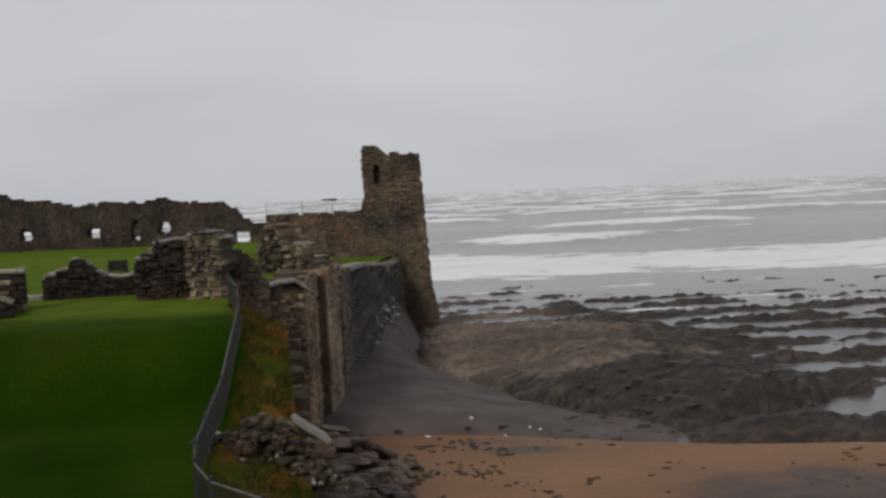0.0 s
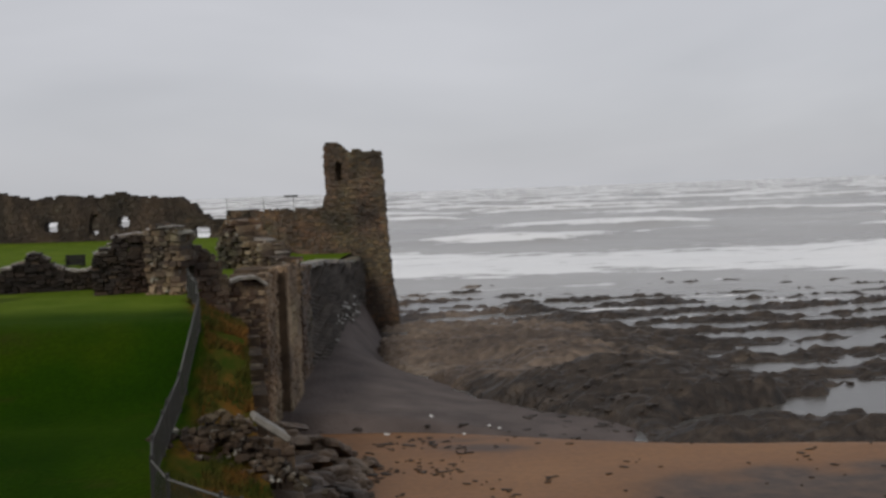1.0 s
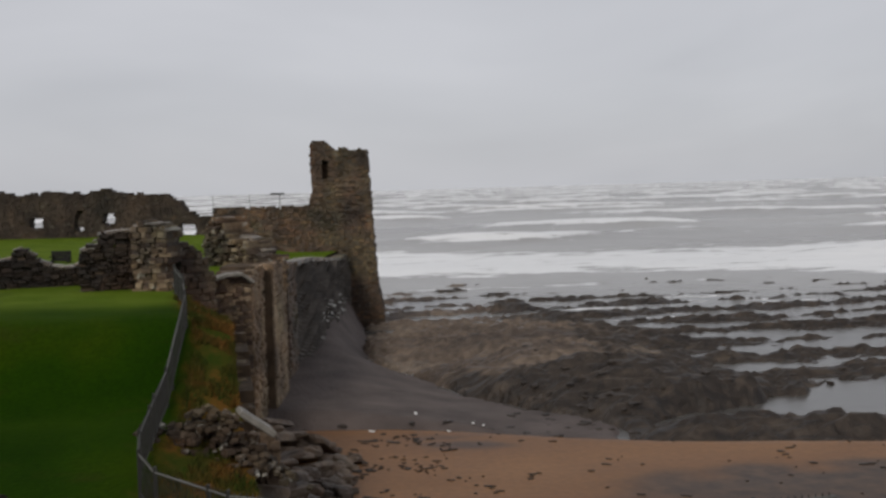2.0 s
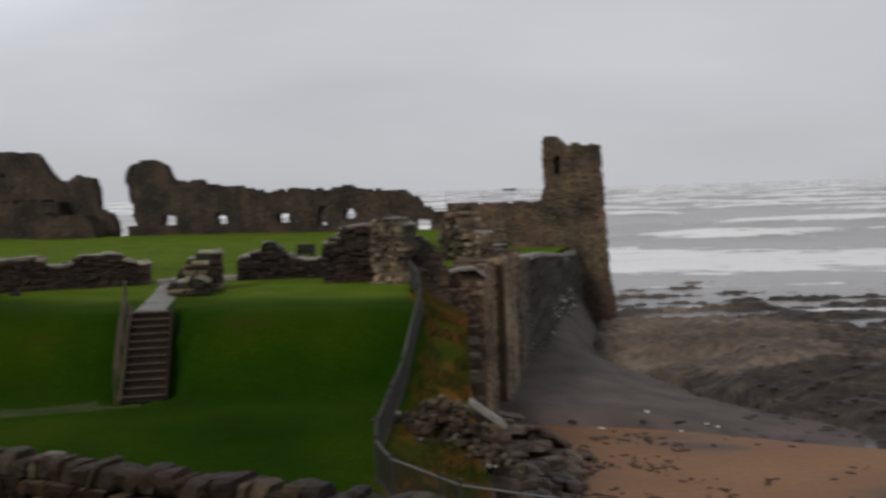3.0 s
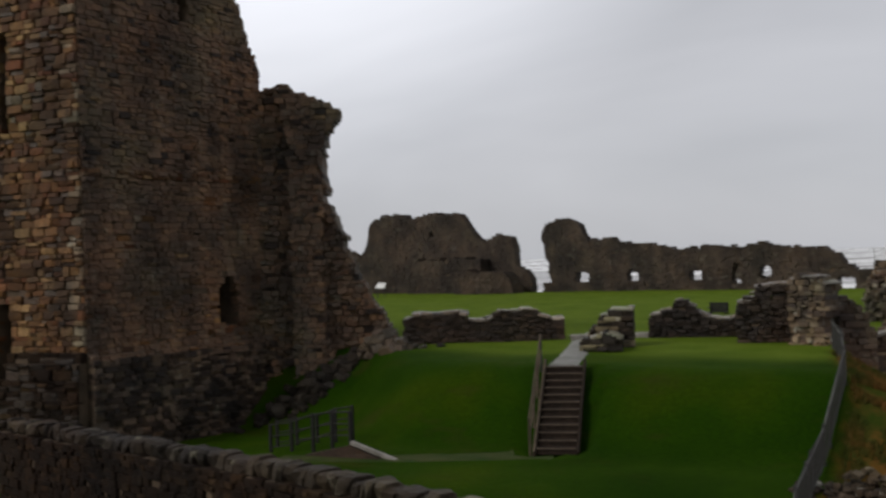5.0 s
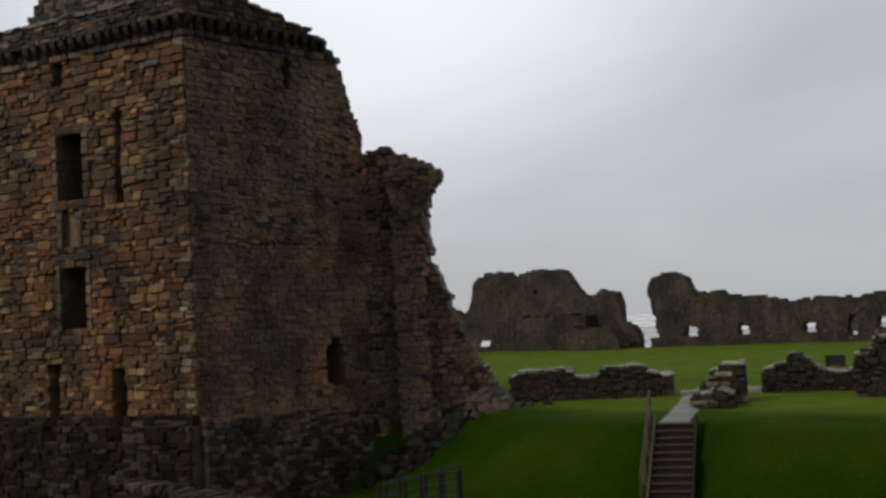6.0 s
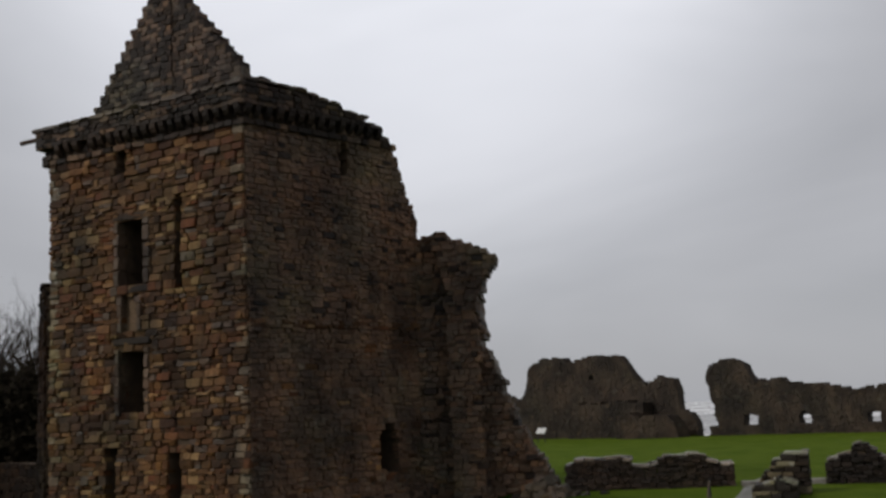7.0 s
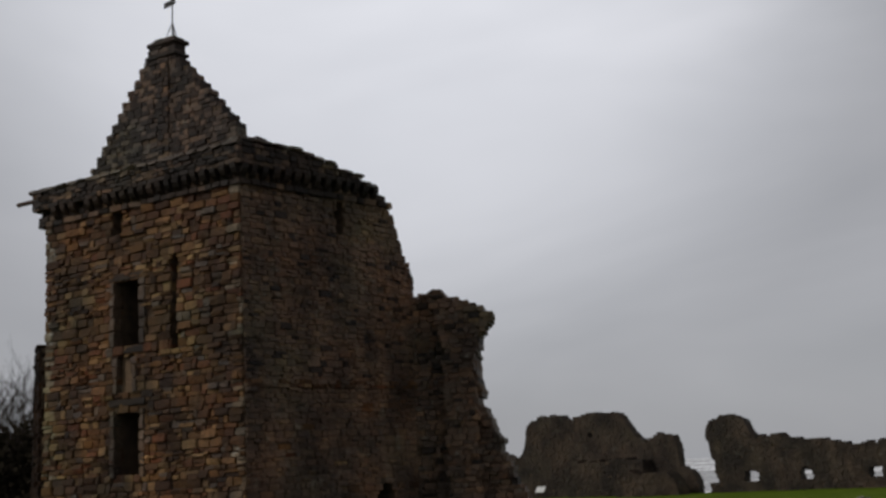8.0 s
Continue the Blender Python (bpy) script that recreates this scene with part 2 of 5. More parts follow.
# open sea is silty; its pale base also carries the sky's reflected brightness
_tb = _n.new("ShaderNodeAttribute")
_tb.attribute_name = "open_water"
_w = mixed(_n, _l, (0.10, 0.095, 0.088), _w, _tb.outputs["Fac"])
_l.new(mixed(_n, _l, _w, (0.90, 0.90, 0.89), _sc.outputs[0]), _s.inputs["Base Color"])

M_IRON, _n, _l, _s = material("dark_painted_iron", 0.5, 0.2, 0.2, 30.0)
_s.inputs["Base Color"].default_value = (0.040, 0.039, 0.037, 1)
M_STEEL, _n, _l, _s = material("galvanised_steel", 0.45, 0.6, 0.2, 30.0)
_s.inputs["Base Color"].default_value = (0.42, 0.43, 0.44, 1)
M_WOOD, _n, _l, _s = material("weathered_timber", 0.85, 0, 0.5, 15.0)
_l.new(ramp(_n, _l, noise_out(_n, _l, 5.0, 6.0, (1, 1, 0.2)), [(0.3, (0.055, 0.040, 0.028)), (0.7, (0.125, 0.094, 0.066))]), _s.inputs["Base Color"])
M_DARKWOOD, _n, _l, _s = material("wet_dark_timber", 0.85, 0, 0.4, 15.0)
_l.new(ramp(_n, _l, noise_out(_n, _l, 6.0, 6.0), [(0.3, (0.012, 0.008, 0.005)), (0.7, (0.034, 0.021, 0.013))]), _s.inputs["Base Color"])
M_PATH, _n, _l, _s = material("wet_gravel_path", 0.7, 0, 0.5, 20.0)
_l.new(ramp(_n, _l, noise_out(_n, _l, 1.2, 8.0), [(0.3, (0.14, 0.14, 0.12)), (0.7, (0.27, 0.27, 0.25))]), _s.inputs["Base Color"])
M_WHITE, _n, _l, _s = material("white_board", 0.5)
_s.inputs["Base Color"].default_value = (0.75, 0.75, 0.74, 1)
M_SLAB, _n, _l, _s = material("pale_flagstone", 0.6, 0, 0.5, 9.0)
_l.new(ramp(_n, _l, noise_out(_n, _l, 2.2, 8.0), [(0.3, (0.13, 0.12, 0.10)), (0.7, (0.30, 0.28, 0.25))]), _s.inputs["Base Color"])
M_BARK, _n, _l, _s = material("bare_bark", 1.0, 0, 0.5, 12.0, 0.05)
_l.new(ramp(_n, _l, noise_out(_n, _l, 3.0, 6.0), [(0.3, (0.030, 0.024, 0.019)), (0.7, (0.060, 0.048, 0.038))]), _s.inputs["Base Color"])
M_SHRUB, _n, _l, _s = material("dark_winter_foliage", 1.0, 0, 0.0, 12.0, 0.02)
_l.new(ramp(_n, _l, noise_out(_n, _l, 1.0, 6.0), [(0.3, (0.012, 0.011, 0.008)), (0.7, (0.032, 0.026, 0.018))]), _s.inputs["Base Color"])

# ---- building helpers ----


def mesh(name, verts, faces, mat):
    me = bpy.data.meshes.new(name)
    me.from_pydata(verts, [], faces)
    me.update()
    if mat:
        me.materials.append(mat)
    return me


def part(name, me, parent, label="", mat=None):
    """One mesh object under a thing or part."""
    ob = new(name, me)
    ob.parent = parent
    if parent.type == "EMPTY":
        ob.matrix_parent_inverse = Matrix.Translation(-parent.location)
    if label:
        ob["label"] = label
    return ob


def box_vf(x0, x1, y0, y1, z0, z1, bevel=0.0):
    """Vertices and faces of a box; with bevel its top and bottom rims are chamfered."""
    if not bevel:
        v = [(x0, y0, z0), (x1, y0, z0), (x1, y1, z0), (x0, y1, z0), (x0, y0, z1), (x1, y0, z1), (x1, y1, z1), (x0, y1, z1)]
        return v, [(3, 2, 1, 0), (4, 5, 6, 7), (0, 1, 5, 4), (1, 2, 6, 5), (2, 3, 7, 6), (3, 0, 4, 7)]
    b = bevel
    v = []
    for z, i in ((z0, b), (z0 + b, 0), (z1 - b, 0), (z1, b)):
        v += [(x0 + i, y0 + i, z), (x1 - i, y0 + i, z), (x1 - i, y1 - i, z), (x0 + i, y1 - i, z)]
    f = [(3, 2, 1, 0), (12, 13, 14, 15)]
    for r in range(3):
        for k in range(4):
            a, c = r * 4 + k, r * 4 + (k + 1) % 4
            f.append((a, c, c + 4, a + 4))
    return v, f


def joined(pieces):
    """Puts (verts, faces) pieces into one list of each."""
    vs, fs = [], []
    for v, f in pieces:
        o = len(vs)
        vs += v
        fs += [tuple(i + o for i in q) for q in f]
    return vs, fs


def bar_vf(a, b, r, sides=6, r2=None):
    """A round bar from a to b."""
    a, b = Vector(a), Vector(b)
    q = (b - a).to_track_quat("Z", "Y")
    v = []
    for p, rr in ((a, r), (b, r if r2 is None else r2)):
        v += [tuple(p + q @ Vector((rr * math.cos(2 * math.pi * k / sides), rr * math.sin(2 * math.pi * k / sides), 0))) for k in range(sides)]
    f = [tuple(range(sides - 1, -1, -1)), tuple(range(sides, 2 * sides))]
    f += [(k, (k + 1) % sides, sides + (k + 1) % sides, sides + k) for k in range(sides)]
    return v, f


def moved(vf, m):
    return [tuple(m @ Vector(p)) for p in vf[0]], vf[1]


def lerp_profile(points):
    """A function that runs straight from point to point."""
    xs, ys = [p[0] for p in points], [p[1] for p in points]
    return lambda s: float(np.interp(s, xs, ys))


RNG = random.Random(7)


def rough_stone(seed, face=0.36, inset=0.05):
    """A unit stone: a box with worn, crooked front and back faces (x along the wall, y its depth, z up)."""
    r = random.Random(seed)
    v = []
    lean = (0.5 - face) * 0.45
    tilt, nod = r.uniform(-lean, lean), r.uniform(-lean, lean)
    for y, i in ((-0.5, inset), (-face, 0.0), (face, 0.0), (0.5, inset)):
        for sx, sz in ((-1, -1), (0, -1), (1, -1), (1, 0), (1, 1), (0, 1), (-1, 1), (-1, 0)):
            bulge = 0.0 if sx and sz else lean * 0.5
            worn = r.uniform(0.91, 0.985) if sx and sz else 1.0
            k = (0.51 - i - r.random() * 0.05) * worn
            v.append((sx * k, y + math.copysign(bulge, y) + (r.random() - 0.5) * lean + (tilt * sx + nod * sz), sz * worn * (0.515 - i * 1.3 - r.random() * 0.05)))
    f = [tuple(range(8)), tuple(range(31, 23, -1))]
    for k in range(3):
        for c in range(8):
            p, q = k * 8 + c, k * 8 + (c + 1) % 8
            f.append((p, p + 8, q + 8, q))
    return v, f


STONES = [rough_stone(k) for k in range(16)] + [rough_stone(50 + k, 0.45, 0.05) for k in range(16)]
STONE_MESH = {}


def stone_mesh(k, mat):
    if (k, mat.name) not in STONE_MESH:
        STONE_MESH[k, mat.name] = mesh("stone", *STONES[k], mat)
    return STONE_MESH[k, mat.name]


def masonry(thing, p0, p1, z0, z1, inside, mat, thick=1.0, course=(0.22, 0.40), length=(0.28, 0.85), proud=0.09, depth=0.4,
            pieces=0, stretch=None, both_sides=False, seed=1, mat_of=None, batter=None):
    """Lays courses of single stones from p0 to p1 (seen from the outside with p0 on the right hand when the wall runs left)
    wherever inside(s, z) holds, over a mortar core. The first `pieces` stones within `stretch` (s0, s1, z0, z1) are parts of
    their own; the rest stay one part."""
    r = random.Random(seed)
    depth, tuck = (thick * 0.5 + 0.03, 0.025) if both_sides else (depth, 0.0)
    a, b = Vector((*p0, 0)), Vector((*p1, 0))
    run = (b - a).length
    u = (b - a).normalized()
    n = Vector((u.y, -u.x, 0))  # outward
    if n.dot(-a - u * run / 2) < 0:
        n = -n
    turn = Matrix(((u.x, -n.x, 0, 0), (u.y, -n.y, 0, 0), (0, 0, 1, 0), (0, 0, 0, 1)))
    stones, core, loose = [], [], []

    def lay(st, e, z, h):
        """One stone in the cell, cut back to what lies inside."""
        n_ = max(4, int((e - st) / 0.09))
        ins = [inside(st + (e - st) * (k + 0.5) / n_, z + h / 2) for k in range(n_)] + [False]
        lo = None
        for k, hit in enumerate(ins):
            if hit and lo is None:
                lo = k
            if not hit and lo is not None:
                p, q = st + (e - st) * lo / n_, st + (e - st) * k / n_
                if q - p > 0.07:
                    stone(p, q, z, h)
                lo = None

    def stone(st, e, z, h):
        mid = (st + e) / 2
        off = batter(z + h / 2) if batter else 0.0
        d = proud * (r.random() ** 1.3)
        gap = r.uniform(-0.035, 0.012)
        d -= 0.09 if r.random() < 0.025 else 0.0
        where = Matrix.Translation(a + u * mid + n * (off + d - depth / 2) + Vector((0, 0, z + h / 2 + r.uniform(-0.015, 0.015)))) @ turn
        size = Matrix.Diagonal((e - st - gap, depth, h - gap, 1))
        k = r.randrange(16) + (16 if both_sides else 0)
        mm = mat_of(mid, z, r) if mat_of else mat
        stones.append((mid, z, where @ Matrix.Rotation(r.gauss(0, 0.028), 4, "Y") @ size, k, mm))
        if both_sides:
            loose.append((Matrix.Translation(a + u * mid + n * (-thick + depth / 2 - d) + Vector((0, 0, z + h / 2))) @ turn @ size, k, mm))
        c = Matrix.Translation(a + u * mid + n * (off - 0.025 - (thick - 0.05) / 2) + Vector((0, 0, z + h / 2))) @ turn
        core.append(moved(box_vf(-(e - st) / 2 + tuck, (e - st) / 2 - tuck, -(thick - 0.05) / 2, (thick - 0.05) / 2, -h / 2, h / 2), c))

    z = z0
    while z < z1:
        h = r.uniform(*course)
        s = -r.uniform(0, length[0])
        while s < run:
            w = (length[0] + (length[1] - length[0]) * r.random() ** 1.4) * (0.55 + 1.6 * h)
            e = min(s + w, run)
            st = max(s, 0.0)
            if run - e < 0.15:
                e = run
            if e - st > 0.08:
                if h > course[0] * 1.25 and r.random() < 0.3:
                    cut = h * r.uniform(0.35, 0.65)
                    lay(st, e, z, cut)
                    lay(st, e, z + cut, h - cut)
                else:
                    lay(st, e, z, h)
            s = e if e == run else s + w
        z += h
    made = 0
    for mid, zz, m, k, mm in stones:
        if made < pieces and (stretch is None or (stretch[0] <= mid <= stretch[1] and stretch[2] <= zz <= stretch[3])):
            ob = new("stone", stone_mesh(k, mm))
            ob.parent, ob.matrix_basis = thing, m
            ob.matrix_parent_inverse = Matrix.Translation(-thing.location)
            made += 1
        else:
            loose.append((m, k, mm))
    by = {}
    for m, k, mm in loose:
        by.setdefault(mm.name, (mm, []))[1].append(moved(STONES[k], m))
    for mm, list_ in by.values():
        tagged(part("stonework", mesh("stonework", *joined(list_), mm), thing), kind="stuff")
    tagged(part("mortar_core", mesh("mortar_core", *joined(core), M_CORE), thing), kind="stuff")


def empty(name, label, category, group="", kind="", at=(0, 0, 0)):
    ob = new(name)
    ob.empty_display_size, ob.location = 0.2, at
    tagged(ob, label, category, group, kind)
    return ob

# ---- ground: lawns and bank, cliff, beach, rocks and sea ----


def smooth(a, b, x):
    t = min(1.0, max(0.0, (x - a) / (b - a)))
    return t * t * (3 - 2 * t)


fence_x = lerp_profile([(14, 9.0), (17.0, 3.0), (18.6, -3.3), (20.6, -5.1), (22.3, -5.8), (25.5, -5.9), (30.2, -6.2), (36.3, -8.0), (60, -9)])
EDGE = [(9.0, -30), (9.0, 16.5), (7.6, 18.6), (3.0, 19.8), (-1.0, 21.0), (-3.2, 23.0), (-4.0, 26.0), (-4.8, 29.6), (-5.9, 35.4), (-7.2, 36.6), (-8.2, 38.5),
        (-8.3, 44.0), (-6.7, 44.6), (-6.8, 56.6), (-6.0, 79.8), (-5.6, 84.2), (-5.6, 130)]
edge_x = lerp_profile([(y, x) for x, y in EDGE])


def lawn_z(x, y):
    d = math.hypot(x, y)
    high = 0.3 * smooth(45, 95, d) - 1.5 * smooth(52, 76, y) * smooth(-15, -9, x)
    foot = 26.8 + 5.0 * smooth(-18, -27, x)
    low = -2.05 - 0.9 * smooth(-20, -28, x)
    z = low + (high - low) * smooth(foot, foot + 4.6, y)
    z += 2.45 * smooth(9, 3, y) + 1.9 * smooth(6, 1, y)
    z -= 0.7 * smooth(27, 21, y) * smooth(-16, -7, x)
    z -= 0.40 * max(0.0, x - fence_x(y)) * smooth(44, 38, y) * smooth(18, 22, y)
    z -= 9.0 * smooth(1.0, 3.0, y - (89.45 - (x + 67.4) * 0.0986))
    # the cut for the steps
    across, up = (x + 14.05) * 0.94 + (y - 27.5) * 0.341, (y - 27.5) * 0.94 - (x + 14.05) * 0.341
    if -0.4 < across < 1.65 and -0.6 < up < 3.9:
        z = min(z, -2.30 + 0.598 * max(0.0, up))
    return z + 0.05 * noise.noise((x * 0.35, y * 0.35, 0.0)) + 0.02 * noise.noise((x * 1.3, y * 1.3, 4.0))


def sheet(name, xs, ys, height, mats, pick=None, smooth_shade=True):
    """A height field over the lines xs(y) and ys."""
    v, f, idx = [], [], []
    nx = len(xs(ys[0]))
    for y in ys:
        for x in xs(y):
            v.append((x, y, height(x, y)))
    for j in range(len(ys) - 1):
        for i in range(nx - 1):
            a = j * nx + i
            f.append((a, a + 1, a + nx + 1, a + nx))
            if pick:
                c = v[a]
                idx.append(pick(c[0], c[1]))
    me = mesh(name, v, f, None)
    for m in mats:
        me.materials.append(m)
    if pick:
        me.polygons.foreach_set("material_index", idx)
    me.polygons.foreach_set("use_smooth", [smooth_shade] * len(f))
    return new(name, me)


def lawn_lines(y):
    e = edge_x(y)
    return [e - 75 * (1 - k / 150) ** 1.6 for k in range(151)]


def lawn_pick(x, y):
    """How far the mown lawn gives way to rough bank grass, 0 to 1."""
    return smooth(-0.15, 0.5, x - fence_x(y) + 0.35 * noise.noise((x * 0.8, y * 0.8, 0))) * smooth(14, 17, y) * smooth(42, 40, y)


def court_lit_turf(x, y):
    """Lighter turf above the bank, brighter light put into its colour, 0 to 1."""
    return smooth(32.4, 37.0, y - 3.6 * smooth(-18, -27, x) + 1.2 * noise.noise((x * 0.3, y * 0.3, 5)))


lawn = sheet("ground", lawn_lines, [-30 + 0.5 * k for k in range(20)] + [-20 + 0.45 * k for k in range(300)], lawn_z, [M_GRASS])
lawn.data.attributes.new("bank", "FLOAT", "POINT").data.foreach_set("value", [lawn_pick(p.co.x, p.co.y) for p in lawn.data.vertices])
lawn.data.attributes.new("court", "FLOAT", "POINT").data.foreach_set("value", [court_lit_turf(p.co.x, p.co.y) for p in lawn.data.vertices])
tagged(lawn, "wet green castle lawn with a rough grassy bank", "lawn", kind="structure")

SEA_Z = -7.25


def cliff():
    """The broken rock face that falls from the edge of the bank to the beach, in tilted layers."""
    v, f = [], []
    pts = []
    for (x0, y0), (x1, y1) in zip(EDGE[1:12], EDGE[2:12]):
        k = max(2, int(math.hypot(x1 - x0, y1 - y0) / 0.2))
        pts += [(x0 + (x1 - x0) * i / k, y0 + (y1 - y0) * i / k) for i in range(k)]
    n = 26
    for j, (x0, y0) in enumerate(pts):
        wide = 3.3 - 2.7 * smooth(24.5, 28.5, y0)
        p, q = pts[max(0, j - 12)], pts[min(len(pts) - 1, j + 12)]
        t = Vector((q[0] - p[0], q[1] - p[1], 0)).normalized()
        nx, ny = t.y, -t.x
        zt = lawn_z(x0, y0)
        for k in range(n + 1):
            t = k / n
            layer = t * 6.5 + 0.25 * y0 + 0.7 * noise.noise((x0 * 0.5, y0 * 0.5, 1))
            step = math.floor(layer) + smooth(0.55, 1.0, layer % 1.0)
            step = (step - math.floor(0.25 * y0)) / 6.5
            out = -0.15 + wide * (0.35 * t + 0.65 * step) + 0.55 * noise.noise((t * 3, x0 * 0.6, y0 * 0.6)) * min(1, t * 4)
            z = zt + 0.03 + (-7.3 - zt) * t ** 0.9 + 0.22 * noise.noise((x0 * 1.4, y0 * 1.4, t * 6)) * min(1, t * 5)
            v.append((x0 + nx * out, y0 + ny * out, z))
    for j in range(len(pts) - 1):
        for k in range(n):
            a = j * (n + 1) + k
            f.append((a, a + 1, a + n + 2, a + n + 1))
    return tagged(new("cliff", mesh("cliff", v, f, M_ROCK)), "layered grey rock cliff below the grass bank", "cliff", kind="structure")


cliff()


def shore_y(x):
    """Where the sand ends and shingle and rocks begin."""
    return shore_line(x) + 0.4 * noise.noise((x * 0.25, 0, 3))


shore_line = lerp_profile([(-6, 46.4), (-0.5, 45.8), (4.3, 43.9), (9.9, 41.8), (15.3, 41.0), (25, 40.4), (60, 38)])
fan_x = lerp_profile([(40, 7.5), (43.5, 8.6), (47.7, 8.8), (50.8, 5.8), (55, 2.6), (59.6, 0.9), (64, -1.5), (67, -2.8), (84, -3.6)])


def sand_z(x, y):
    return -6.45 - 0.012 * (y - 30) - 1.5 * smooth(-0.5, 3.0, y - shore_y(x)) + 0.05 * noise.noise((x * 0.2, y * 0.3, 7)) + 0.8 * smooth(25, 8, y)


sand = sheet("beach", lambda y: [-10 + 0.7 * k for k in range(130)], [-20 + 2.0 * k for k in range(25)] + [30.4 + 0.4 * k for k in range(55)], sand_z, [M_SAND])
sand.data.attributes.new("shingle", "FLOAT", "POINT").data.foreach_set("value", [
    smooth(4.5, 9.0, p.co.x + 2 * noise.noise(p.co * 0.5)) * smooth(36.8, 35.2, p.co.y - 0.08 * p.co.x + 1.6 * noise.noise((p.co.x * 0.4, p.co.y * 0.6, 9))) for p in sand.data.vertices])
tagged(sand, "orange-brown wet sand beach", "sand", kind="structure")


def shingle_z(x, y):
    t = smooth(46, 82, y)
    edge = fan_x(y) + 0.5 * noise.noise((x * 0.5, y * 0.5, 6))
    out = smooth(0.9, -0.6, x - edge)
    return -8.5 + 1.45 * out + out * smooth(fan_x(y), -5.5, x) * (1.1 + 1.5 * t) - 1.6 * smooth(0.6, -1.4, y - shore_y(x)) + 0.06 * noise.noise((x * 0.7, y * 0.7, 3)) + 0.05 * noise.noise((x * 2.1, y * 2.1, 5))


shingle = sheet("shingle_bank", lambda y: [-7.5 + 0.4 * k for k in range(60)], [41.0 + 0.4 * k for k in range(115)], shingle_z, [M_SHINGLE])
tagged(shingle, "dark grey shingle bank below the castle wall", "shingle", kind="structure")


def rocks_z(x, y):
    """Tilted strata: long ledges that run across the shore, with water lying between them further out."""
    c = y - 0.20 * x + 2.2 * noise.noise((x * 0.05, y * 0.05, 1.0)) + 0.8 * noise.noise((x * 0.22, y * 0.22, 5.0))
    saw = (c / 6.2) % 1.0
    ridge = (saw if saw < 0.78 else (1 - saw) * 3.55) * 1.0
    fine = ((c / 1.15) % 1.0) * 0.16
    lump = 0.30 * noise.noise((x * 0.3, y * 0.5, 9.0)) + 0.24 * noise.noise((x * 0.9, y * 1.4, 2.0)) + 0.35 * noise.noise((x * 0.10, y * 0.16, 6.0))
    lump += 0.14 * noise.noise((x * 2.2, y * 3.2, 3.0))
    high = 1.4 * smooth(15, 3, abs(x - 4)) * smooth(46, 56, y) * smooth(86, 66, y) * (0.35 + 0.65 * smooth(0.0, 8.0, x - fan_x(y)))
    near = 0.62 * smooth(64, 50, y) * smooth(60, 20, abs(x))
    shore = smooth(-0.8, 3.0, y - shore_y(x) + 0.6 * noise.noise((x * 0.9, y * 0.9, 3)))
    shore *= 0.45 * smooth(-0.9, 0.6, x - fan_x(y) + 0.9 * noise.noise((x * 0.6, y * 0.6, 11))) + 0.55 * max(smooth(61, 67, y), smooth(-0.5, 5.5, x - fan_x(y) + 1.6 * noise.noise((x * 0.35, y * 0.35, 13))))
    pool = 1.9 * smooth(4.2, 5.4, y - shore_y(x)) * smooth(0, 2.0, 49.2 + (x - 11) * 0.60 - y + 0.8 * noise.noise((x * 0.6, y * 0.6, 8))) * smooth(9.6, 11.2, x)
    lump -= 0.28 * abs(noise.noise((x * 1.2, y * 2.4, 4.0)))
    z = -8.26 + shore * (0.55 + ridge + fine + lump + high + near) - 0.55 * smooth(88, 125, y) - pool + 0.62 * smooth(4.5, 2.0, x - fan_x(y)) * smooth(-1.0, 0.5, x - fan_x(y)) * smooth(68, 60, y) * smooth(-0.8, 2.0, y - shore_y(x)) - 0.10 * smooth(8, 14, x) * smooth(50, 58, y)
    return 0.35 * z + 0.65 * (0.2 * math.floor((z + 0.04 * x) / 0.2) + 0.1 - 0.04 * x)


def rocks_weed(x, y):
    """Where dark weed covers the bare tan rock, 0 to 1."""
    line = 11 + 6 * noise.noise((x * 0.12, y * 0.12, 3)) + 5 * noise.noise((x * 0.5, y * 0.9, 1)) + 4 * noise.noise((x * 1.5, y * 2.5, 7))
    return smooth(-2.0, 2.0, x - line + 6 * smooth(75, 90, y) + 11 * smooth(60, 55, y - 0.12 * x) + 8 * smooth(3.0, 0.8, x - fan_x(y)) * smooth(62, 59, y))


rocks = sheet("rock_platform", lambda y: [-9 + 0.36 * k for k in range(260)], [38.2 + 0.24 * k for k in range(200)] + [86.2 + 0.5 * k for k in range(90)], rocks_z, [M_SHORE], smooth_shade=False)
rocks.data.attributes.new("weed", "FLOAT", "POINT").data.foreach_set("value", [rocks_weed(p.co.x, p.co.y) for p in rocks.data.vertices])
tagged(rocks, "dark wet layered rock ledges on the shore", "rocks", kind="structure")


